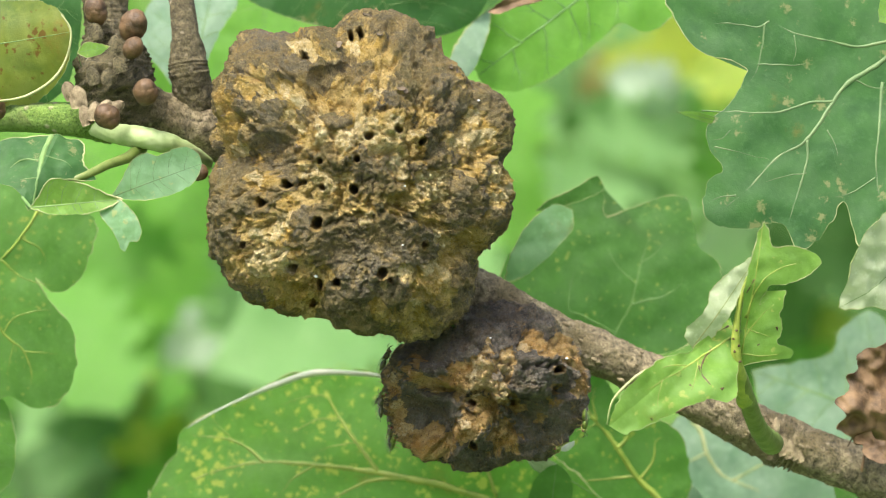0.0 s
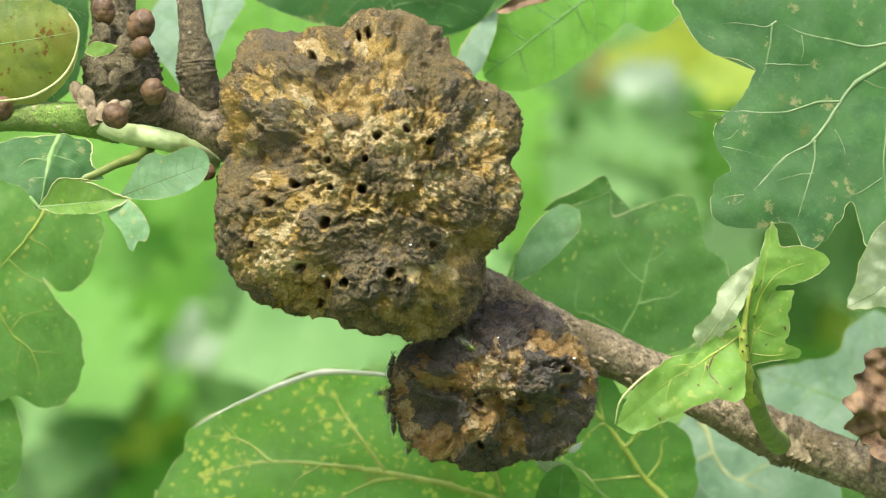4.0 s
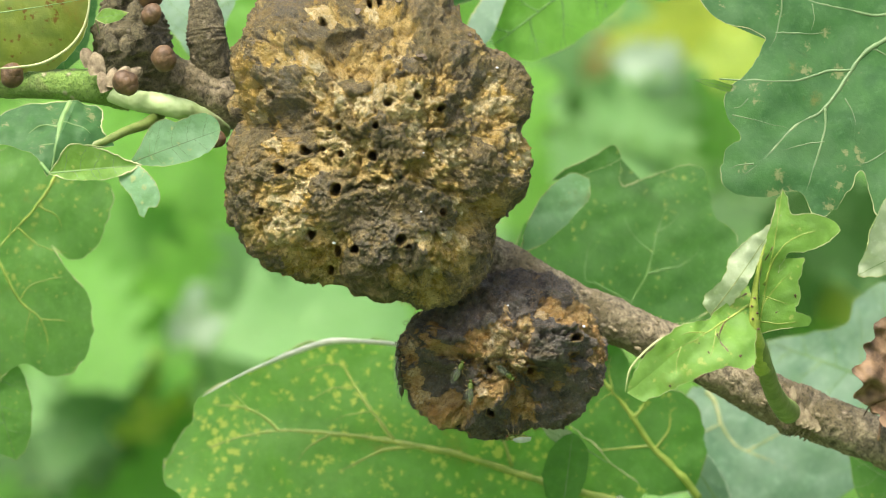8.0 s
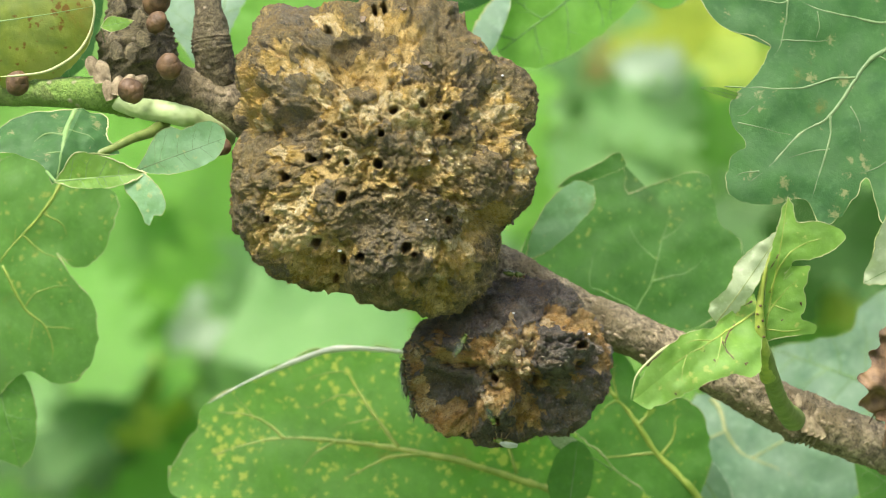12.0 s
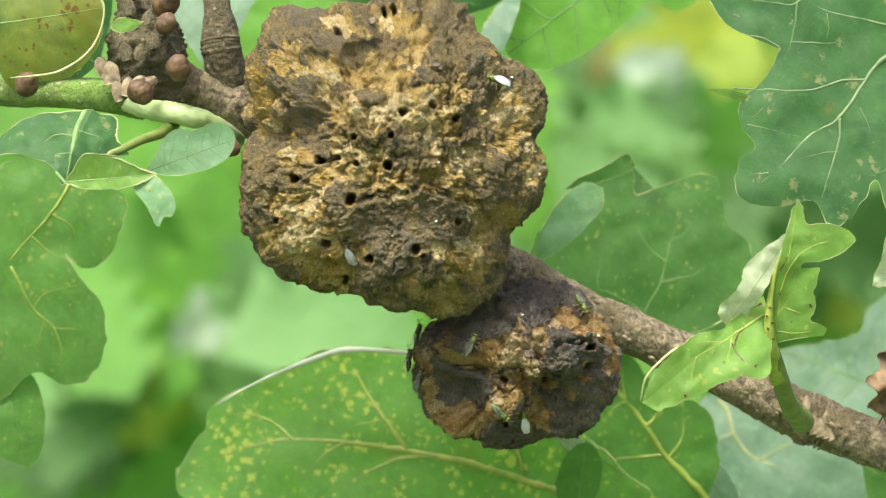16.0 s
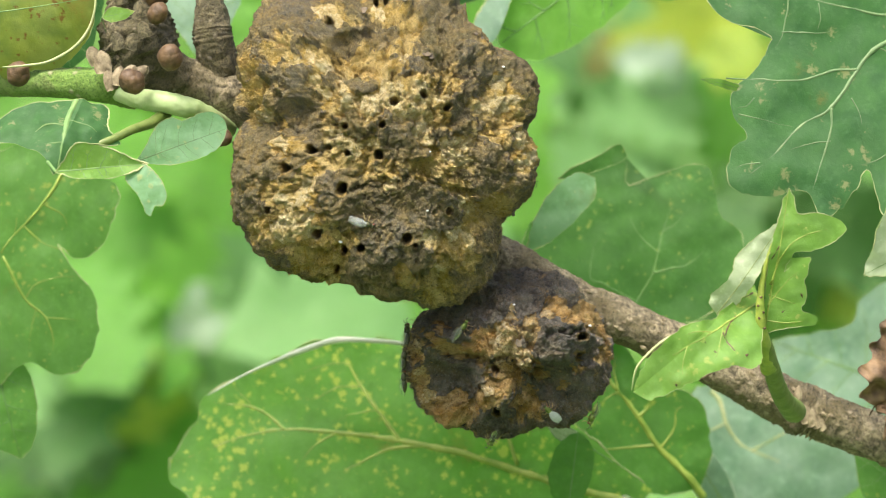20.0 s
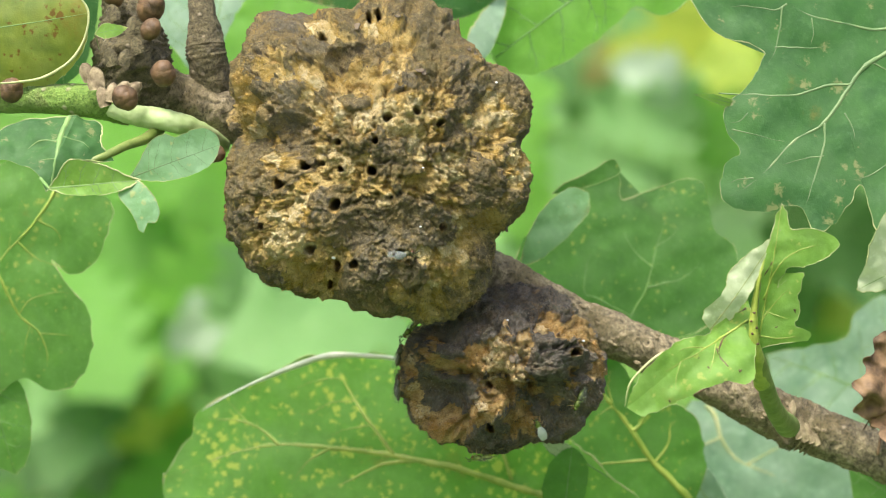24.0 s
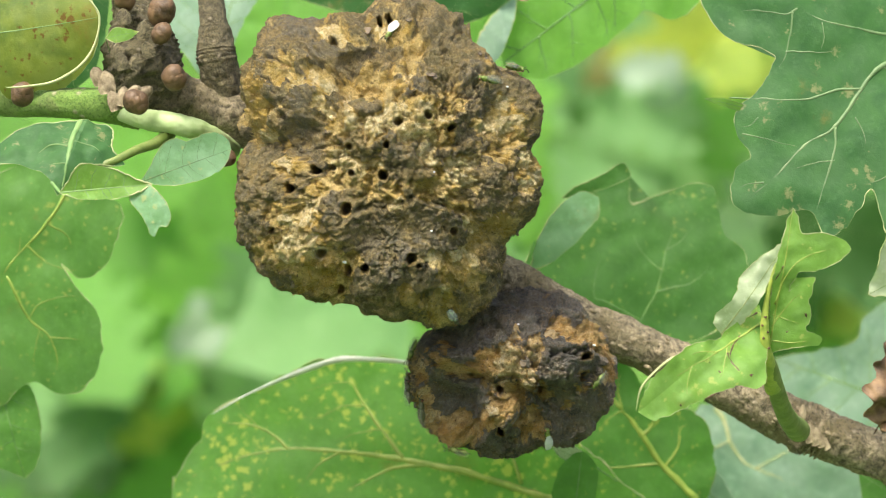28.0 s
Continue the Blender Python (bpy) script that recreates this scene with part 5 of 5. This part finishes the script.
# across, down, y mm, turn, kind
FURTHER = [(1190, 150, 480, 160, 4), (1270, 200, 460, 60, 4), (1150, 60, 520, 120, 4), (1205, 140, 400, 40, 6), (1120, 100, 460, 20, 4), (1290, 120, 480, 100, 4), (1160, 180, 450, 250, 4), (1060, 240, 520, 100, 2), (1110, 300, 500, 200, 2), (1010, 330, 460, 20, 2), (960, 160, 430, 300, 3), (1000, 200, 470, 100, 1), (1040, 130, 470, 60, 2), (950, 210, 400, 20, 5), (1180, 240, 430, 80, 5), (1090, 60, 400, 30, 5), (1250, 290, 440, 120, 1), 
           (960, 120, 560, 30, 0), (1010, 420, 480, 150, 0), (930, 420, 430, 10, 2), (1330, 400, 460, 190, 1), (1450, 440, 420, 260, 3), (1500, 350, 440, 170, 1), (1400, 500, 330, 200, 3), (1470, 450, 320, 100, 3), (1350, 440, 380, 30, 3), (1430, 560, 400, 90, 1), (1500, 540, 400, 280, 4), (1360, 560, 440, 30, 2),
           (250, 520, 400, 200, 1), (330, 600, 440, 150, 2), (200, 480, 460, 240, 1), (280, 520, 400, 300, 1), (300, 400, 400, 300, 0), (430, 560, 480, 140, 6), (400, 620, 460, 60, 2), (480, 680, 500, 220, 0), (560, 620, 480, 120, 2), (200, 660, 420, 100, 2),
           (390, 510, 400, 40, 2), (470, 615, 440, 120, 6), (560, 620, 420, 60, 4), (430, 520, 330, 10, 2), (500, 640, 300, 80, 2), (620, 640, 400, 200, 6), (240, 650, 420, 260, 2), (420, 500, 440, 30, 2), (380, 450, 460, 330, 2), (160, 600, 440, 70, 1), (225, 785, 420, 80, 5), (330, 740, 440, 20, 1), (120, 820, 460, 330, 2), (250, 880, 400, 60, 1), (180, 830, 440, 180, 2), (60, 850, 440, 40, 1), (60, 760, 420, 20, 2), (330, 850, 460, 120, 4), (600, 720, 520, 200, 2),
           (430, 90, 480, 10, 0), (500, 40, 480, 80, 0), (300, 330, 420, 100, 0), (150, 260, 420, 320, 0), (60, 420, 400, 190, 1), (80, 620, 380, 140, 1), (760, 40, 500, 200, 3), (820, 120, 480, 250, 0), (380, 330, 480, 50, 2),
           (365, 525, 370, 30, 6), (455, 612, 370, 80, 6), (610, 628, 360, 150, 6), (300, 740, 390, 40, 4), (480, 545, 390, 10, 4), (215, 655, 400, 60, 6), (1060, 170, 400, 40, 2), (960, 215, 390, 0, 5), (1215, 135, 370, 90, 6), (1000, 300, 385, 40, 2), (1085, 330, 390, 100, 2), (950, 350, 395, 0, 0), (1060, 400, 400, 60, 2), (100, 800, 380, 30, 3), (180, 740, 400, 60, 2), (330, 560, 395, 200, 1), (300, 500, 385, 60, 1), (1140, 85, 385, 70, 4), (1220, 60, 390, 100, 4)]
for h, v, y, turn, kind in FURTHER:
    for again in range(1 if kind in (5, 6) else 3):
        spread = 0 if kind in (5, 6) else 70
        spot = at(h + rng.uniform(-spread, spread), v + rng.uniform(-spread, spread) * 0.7, y * 2.4 + 90 * again)
        copy_thing(KINDS[kind], Matrix.Translation(spot) @ pose(0, 0, 0, rng.uniform(-45, 45), turn + 70 * again, 0) @ pose(0, 0, -0.035, 0, 0, rng.uniform(-50, 50)))
for i in range(110):
    y = rng.uniform(1.3, 1.9)
    half = 0.17 * (0.3 + y) / 0.3
    copy_thing(KINDS[rng.choice((0, 0, 1, 1, 2, 2, 3, 4, 6))], pose(rng.uniform(-half, half), y, 1.5 + rng.uniform(-half, half) * 0.6 - 0.03, rng.uniform(-60, 60), rng.uniform(0, 360), rng.uniform(-70, 70)))


def foliage(name, count, box, size, material, label, seed):
    """Many small leaf outlines in one mesh, for the tree that closes the view."""
    r = np.random.default_rng(seed)
    u = np.array([0.0, 0.15, 0.25, 0.38, 0.48, 0.62, 0.72, 0.88, 1.0, 0.88, 0.72, 0.62, 0.48, 0.38, 0.25, 0.15])
    w = np.array([0.0, 0.12, 0.09, 0.22, 0.14, 0.27, 0.17, 0.17, 0.0, -0.17, -0.17, -0.27, -0.14, -0.22, -0.09, -0.12])
    verts, faces = [], []
    for i in range(count):
        m = np.array(Euler(tuple(r.uniform(-1.2, 1.2, 1)) + tuple(r.uniform(0, 6.28, 1)) + tuple(r.uniform(-1.2, 1.2, 1))).to_matrix())
        s = size * r.uniform(0.7, 1.25)
        flat = np.stack([w * s, 0.25 * s * w * w, u * s], -1) @ m.T
        verts.append(flat + r.uniform(box[0], box[1]))
        faces.append([16 * i + j for j in range(16)])
    ob = new(name, mesh_of(name, np.vstack(verts), faces, material, False))
    return tagged(ob, label, "foliage", kind="stuff")


foliage("background_foliage", 900, ((-1.8, 1.8, 0.7), (1.8, 2.5, 2.5)), 0.12, LEAF_SOFT, "bright oak foliage far behind the twig", 3)
foliage("background_foliage", 700, ((-1.9, 1.9, 0.6), (1.9, 2.8, 2.6)), 0.13, LEAF_BRIGHT, "green oak foliage far behind the twig", 4)

# ---- ground and distance ----
# The ground is out of view, added for green bounce light from below.
GRASS = plain_material("grass", (0.05, 0.10, 0.02), (0.09, 0.16, 0.04), 3.0, 0.8)
ground = new("ground", mesh_of("ground", [(-300, -300, 0), (300, -300, 0), (300, 300, 0), (-300, 300, 0)], [[0, 1, 2, 3]], GRASS))
tagged(ground, "unseen green ground sheet added to bounce light from below", "ground", kind="structure")
WOOD = plain_material("distant_wood", (0.07, 0.16, 0.03), (0.16, 0.30, 0.06), 2.5, 0.9)
backdrop = new("backdrop", mesh_of("backdrop", [(-8, 5, 0), (8, 5, 0), (8, 5, 5), (-8, 5, 5)], [[0, 1, 2, 3]], WOOD))
tagged(backdrop, "green wood edge in the distance", "backdrop", kind="structure")


# ---- wasps ----
CHITIN = plain_material("green_chitin", (0.06, 0.10, 0.018), (0.22, 0.27, 0.055), 2500, 0.4, 0.2, Metallic=0.5)
CHITIN_DARK = plain_material("dark_chitin", (0.03, 0.035, 0.015), (0.10, 0.10, 0.04), 2500, 0.35, 0.2, Metallic=0.4)
LIMB = plain_material("wasp_leg", (0.24, 0.17, 0.05), (0.40, 0.30, 0.12), 3000, 0.5)
EYE_RED = plain_material("wasp_eye", (0.10, 0.02, 0.015), (0.16, 0.05, 0.03), 3000, 0.3)
WING = plain_material("wasp_wing", (0.22, 0.25, 0.16), (0.34, 0.37, 0.27), 1500, 0.35, 0.1, Alpha=0.08)
# Clear wings that reflect the sky: the glint is painted as whitish colour.
WING_GLINT = plain_material("wasp_wing_glint", (0.55, 0.58, 0.57), (0.70, 0.72, 0.72), 1500, 0.25, 0.1, Alpha=0.46)
WING_FAINT_GLINT = plain_material("wasp_wing_faint_glint", (0.48, 0.51, 0.48), (0.62, 0.64, 0.62), 1500, 0.25, 0.1, Alpha=0.2)


def wasp(label, wings, body=None):
    """A parasitic wasp 2.2 mm long, head towards +x, standing on z = 0."""
    ob = thing("parasitic_wasp", (0, 0, 0), label, "wasp", "wasps on the galls")
    m = MM * 1.12
    body = body or CHITIN
    th = part("thorax", egg((0.28 * m, 0, 0.46 * m), (0.42 * m, 0.29 * m, 0.30 * m), 12, 16, None, 0.05, 3), body, ob)
    part("scutellum", egg((0.08 * m, 0, 0.66 * m), (0.20 * m, 0.18 * m, 0.14 * m), 8, 12), body, th)
    v, f = egg((0, 0, 0), (0.27 * m, 0.26 * m, 0.66 * m), 14, 16)
    v = np.stack([v[:, 2], v[:, 1], v[:, 0]], -1)
    v[:, 1:] *= (0.62 + 0.38 * np.cos((v[:, 0] / (0.66 * m) - 0.15) * 1.4))[:, None]
    ab = part("abdomen", (v + np.array([-0.66 * m, 0, 0.42 * m]), f), body, ob)
    for k in range(4):
        x = (-0.35 - 0.2 * k) * m
        ring = np.array([(x, math.cos(a) * 0.255 * m * (1 - 0.08 * k * k * 0.5), 0.42 * m + math.sin(a) * 0.245 * m * (1 - 0.08 * k * k * 0.5)) for a in np.linspace(0, 6.28, 17)])
        part("band", tube(ring, 0.018 * m, 4)[:2], CHITIN_DARK, ab)
    part("ovipositor", tube(np.array([(-1.25, 0, 0.42), (-1.5, 0, 0.40), (-1.75, 0, 0.43)]) * m, np.array([0.035, 0.025, 0.012]) * m, 6)[:2], CHITIN_DARK, ob)
    hd = part("head", egg((0.80 * m, 0, 0.44 * m), (0.17 * m, 0.29 * m, 0.24 * m), 12, 16), body, ob)
    for s in (1, -1):
        part("eye", egg((0.83 * m, s * 0.21 * m, 0.50 * m), (0.10 * m, 0.10 * m, 0.14 * m), 8, 10), EYE_RED, hd)
        part("antenna", tube(np.array([(0.94, s * 0.06, 0.50), (1.12, s * 0.14, 0.74), (1.28, s * 0.24, 0.70), (1.46, s * 0.34, 0.56)]) * m, np.array([0.03, 0.035, 0.045, 0.03]) * m, 6)[:2], CHITIN_DARK, hd)
        for x, out, dx in ((0.50, 0.62, 0.30), (0.26, 0.74, -0.02), (0.02, 0.78, -0.42)):
            leg = np.array([(x, s * 0.16, 0.26), (x + dx * 0.5, s * out * 0.62, 0.50), (x + dx * 0.9, s * out * 0.92, 0.12), (x + dx * 1.35, s * out * 1.05, 0.0)]) * m
            part("leg", tube(leg, np.array([0.05, 0.04, 0.028, 0.018]) * m, 6)[:2], LIMB, ob)
        for long, wide, lift, name in ((1.75, 0.34, 0.80, "forewing"), (1.15, 0.20, 0.74, "hindwing")):
            u, w = np.meshgrid(np.linspace(0, 1, 12), np.linspace(-1, 1, 7), indexing="ij")
            u, w = u.ravel(), w.ravel()
            half = wide * (0.18 + 0.82 * np.sin(np.minimum(1, u * 1.08) ** 0.8 * 2.75))
            pts = np.stack([0.25 - long * u, s * (0.07 + 0.07 * u) + w * half, lift + 0.10 * np.sin(u * 3.1) - 0.05 * w * w - 0.06 * u], -1) * m
            g = grid_faces(12, 7)
            low = pts - np.array([0, 0, 0.012 * m])
            part(name, (np.vstack([pts, low]), g.tolist() + (g[:, ::-1] + len(pts)).tolist()), wings, ob)
    return ob


GALLS = {}
for ob in scene.objects:
    if ob.name.startswith("crust") and not ob.name.startswith("crust_flake"):
        GALLS[ob.parent.name] = ob
STEM = next(ob for ob in twig.children if ob.name.startswith("stem"))
BIG, SMALL = GALLS["oak_gall"], GALLS["oak_gall.001"]


def seat(crust, h, v, y=None):
    """Where a wasp stands on a gall, and the way up from it; with y, a place off the gall."""
    if y is not None:
        return at(h, v, y), Vector((0, -0.8, 0.6))
    o = crust.parent.location
    a = at(h, v, -40) - o
    hit, place, _, _ = crust.ray_cast(a, (at(h, v, 40) - o - a).normalized())
    on_stem, spot, _, _ = STEM.ray_cast(at(h, v, -40) - twig.location, (at(h, v, 40) - at(h, v, -40)).normalized())
    if on_stem and (not hit or (spot + twig.location).y < (place + o).y):
        return spot + twig.location + Vector((0, -0.0001, 0.0001)), Vector((-0.2, -0.75, 0.6)).normalized()
    if not hit:
        _, place, _, _ = crust.closest_point_on_mesh(at(h, v, 6) - o)
    up = ((place + Vector((0, 0.002, 0))).normalized() + Vector((0, -0.7, 0.15))).normalized()
    return o + place + up * 0.00022, up


def stand(crust, h, v, heading, y=None):
    place, up = seat(crust, h, v, y)
    fwd = Vector((math.cos(radians(heading)), 0, math.sin(radians(heading))))
    side = up.cross(fwd)
    if side.length < 0.1:
        side = up.cross(Vector((0, -1, 0)))
    side.normalize()
    fwd = side.cross(up).normalized()
    return Matrix.Translation(place) @ Matrix((fwd, side, up)).transposed().to_4x4()


CRUMB = plain_material("white_crumb", (0.62, 0.62, 0.58), (0.8, 0.8, 0.76), 3000, 0.6)
bpy.context.view_layer.update()
for crust, h, v, r in ((BIG, 560, 488, 3.6), (BIG, 712, 433, 2.2), (BIG, 845, 180, 2.6), (SMALL, 1000, 636, 3.0), (SMALL, 868, 600, 2.4), (BIG, 716, 330, 2.0)):
    place, up = seat(crust, h, v)
    crumb = new("crumb", mesh_of("crumb", *egg((0, 0, 0), (r * STEP, r * 0.8 * STEP, r * 0.7 * STEP), 8, 10, None, 0.2, int(h)), CRUMB))
    crumb.location = place
    tagged(crumb, "tiny white crumb stuck on the gall", "crumb", "crumbs on the galls")

# seconds, across, down, heading, and y where the wasp is off the gall
WANDER = [
    ("clear", SMALL, [(0, 800, 577, -60), (2.5, 798, 577, -60), (3, 812, 599, -60), (3.5, 813, 606, -50), (5.5, 850, 672, -20), (6, 855, 674, -20), (6.5, 870, 688, -70), (7, 867, 695, -100), (7.5, 856, 720, -60), (8, 865, 716, -40), (8.5, 860, 723, -90), (9, 874, 709, -120), (9.5, 874, 716, -120), (10.5, 843, 770, -120), (11.5, 822, 757, -100), (12.5, 841, 792, -60), (15, 834, 770, -45), (15.5, 832, 769, -45), (17, 836, 770, -45), (18, 832, 764, -45), (19, 825, 761, -80), (19.5, 832, 819, -100), (20.5, 826, 840, -110), (24, 824, 832, -150), (27.5, 797, 824, -170), (28, 771, 827, -170)]),
    ("clear", SMALL, [(0, 670, 700, 20), (3.5, 674, 696, 0), (5.5, 730, 716, 0), (6, 754, 726, 10), (6.5, 750, 722, 20), (7, 766, 722, 30), (7.5, 786, 707, 45), (8, 788, 710, 60), (8.5, 801, 693, 70), (9, 801, 665, 80), (9.5, 803, 652, 75), (10, 776, 665, 60), (10.5, 782, 652, 60), (11, 782, 652, 60), (12.5, 781, 654, 65), (15, 783, 652, 65), (17, 781, 648, 70), (19, 772, 637, 60), (19.5, 777, 649, 60), (20, 780, 645, 55), (20.5, 768, 646, 110), (21, 753, 653, 150), (21.5, 733, 649, 180), (23.5, 706, 620, 200), (28, 690, 650, 250)]),
    ("clear", SMALL, [(0, 704, 778, 45), (3.5, 712, 786, 45), (5.5, 785, 758, 60), (6, 803, 745, 60), (6.5, 796, 742, 80), (7, 808, 753, 80), (7.5, 804, 744, 80), (8, 806, 743, 85), (8.5, 814, 738, 85), (9, 795, 739, 85), (9.5, 791, 705, 70), (10, 831, 604, 50), (10.5, 861, 559, 60), (11, 868, 546, 70), (11.5, 868, 540, 10), (14.5, 956, 556, -30), (15, 972, 568, -80), (15.5, 970, 567, -80), (16, 968, 588, -80), (16.5, 986, 627, -60), (17, 991, 657, -95), (18, 988, 678, -90), (19, 985, 684, -80), (19.5, 995, 771, -80), (20, 1003, 790, -100), (21, 1001, 778, -100), (23.5, 985, 745, -120), (28, 1000, 700, -150)]),
    ("white", SMALL, [(0, 985, 787, 180), (3.5, 986, 788, 180), (5.5, 978, 808, 200), (6, 974, 802, 190), (6.5, 934, 821, 185), (7, 895, 818, 180), (8, 881, 828, 170), (9, 856, 815, 180), (10, 850, 814, 170), (12.5, 850, 816, 160), (14.5, 865, 798, 110), (15, 877, 788, 90), (15.5, 878, 782, 90), (16, 871, 776, 100), (17, 879, 777, 60), (19, 899, 763, 90), (19.5, 927, 781, 135), (20, 928, 782, 135), (21, 927, 781, 130), (23.5, 922, 782, 120), (25, 916, 781, 115), (25.5, 917, 789, 115), (26, 916, 782, 140), (26.5, 925, 788, 110), (27, 922, 788, 110), (28, 916, 789, 105)]),
    ("dark", SMALL, [(0, 662, 632, 60), (2, 668, 640, 70), (5.5, 668, 655, 90), (10, 664, 690, 100), (15, 660, 660, 90), (16.5, 658, 598, 95), (17.5, 660, 602, 95), (19, 664, 640, 120), (24, 664, 650, 80), (28, 664, 690, 90)]),
    ("dark", SMALL, [(0, 672, 720, 80), (8, 668, 705, 80), (12, 676, 730, 100), (17, 678, 672, 90), (21, 668, 690, 90), (28, 668, 712, 100)]),
    ("dark", SMALL, [(0, 700, 765, 60), (8, 690, 735, 70), (12, 700, 760, 70), (17, 695, 705, 60), (20, 676, 745, 80), (25, 674, 720, 90), (28, 690, 755, 80)]),
    ("clear", SMALL, [(0, 1025, 745, -80), (1, 1024, 748, -90), (1.5, 1018, 775, -100), (1.8, 1015, 775, -90, 6), (2.1, 1010, 840, -80, 0), (2.4, 1080, 960, -60, 5), (28, 1080, 960, -60, 5)]),
    ("white", BIG, [(0, 1000, -120, 180, 25), (12.8, 1000, -120, 180, 25), (13.6, 900, 60, 190, -14), (14.0, 823, 185, 178), (14.5, 818, 185, 175), (15, 808, 186, 175), (16, 811, 189, 175), (17, 811, 185, 175), (18, 812, 184, 175), (19, 821, 183, 170), (19.3, 900, 90, 150, -14), (19.6, 960, -60, 160, 10), (20, 1000, -120, 180, 25), (28, 1000, -120, 180, 25)]),
    ("clear", BIG, [(0, 720, 150, -60, 24), (23.5, 720, 150, -60, 24), (24.2, 780, 63, -60), (25, 783, 88, -50), (25.5, 792, 95, -60), (26, 797, 129, -80), (26.5, 808, 167, -120), (27, 824, 174, -170), (28, 805, 172, -175)]),
    ("clear", BIG, [(0, 840, 240, 20, 22), (24.3, 840, 240, 20, 22), (24.7, 855, 152, 10), (25, 861, 148, 5), (26, 860, 143, 10), (28, 855, 152, 20)]),
    ("milky", BIG, [(0, 250, 1000, 60, 20), (15.0, 250, 1000, 60, 20), (15.2, 450, 700, 80, -14), (15.4, 562, 476, 110), (16.5, 554, 485, 115), (17, 546, 475, 118), (19, 547, 477, 120), (19.3, 563, 475, 70), (19.6, 583, 464, 20), (20, 603, 453, -20), (21, 601, 455, -20), (21.5, 600, 462, -20), (23.5, 657, 472, -10), (24.2, 684, 480, 0), (25, 676, 483, 0), (26, 683, 478, -20), (27, 737, 518, -30), (28, 750, 579, -60)]),
    ("white", BIG, [(0, 650, -150, -100, 10), (27, 650, -150, -100, 10), (27.5, 670, -30, -110, -12), (27.8, 645, 92, -110), (28, 640, 92, -110)]),
    ("clear", BIG, [(0, 840, 340, -20, 24), (19, 840, 340, -20, 24), (19.5, 906, 375, -10), (20, 913, 382, -20), (20.5, 915, 385, -25), (21, 904, 386, -60), (21.5, 888, 389, -90), (22.5, 840, 370, -120, 24), (28, 840, 370, -120, 24)]),
]


def motions():
    bpy.context.view_layer.update()
    clear = wasp("tiny metallic green parasitic wasp with clear wings", WING)
    # white and milky: wing copies with the sky's reflection put into the colour
    white = wasp("tiny metallic green parasitic wasp with sky glint painted on its folded wings", WING_GLINT)
    milky = wasp("tiny dark green parasitic wasp with faint sky glint painted on its wings", WING_FAINT_GLINT, CHITIN_DARK)
    # dark: same wasp, its body colour darkened to stand for a silhouette
    dark = wasp("tiny parasitic wasp on the gall edge, darkened to a silhouette", WING, CHITIN_DARK)
    spare = {"clear": [clear], "white": [white], "milky": [milky], "dark": [dark]}
    for kind, _, _ in WANDER:
        if len(spare[kind]) < sum(k == kind for k, _, _ in WANDER):
            spare[kind].append(copy_thing(spare[kind][0], Matrix()))
    for kind, crust, rows in WANDER:
        ob = spare[kind].pop()
        rows = [(t, stand(crust, *r)) for t, *r in rows]
        if rows[-1][0] < 28:
            rows.append((28, rows[-1][1]))
        walk(ob, rows)


motions()
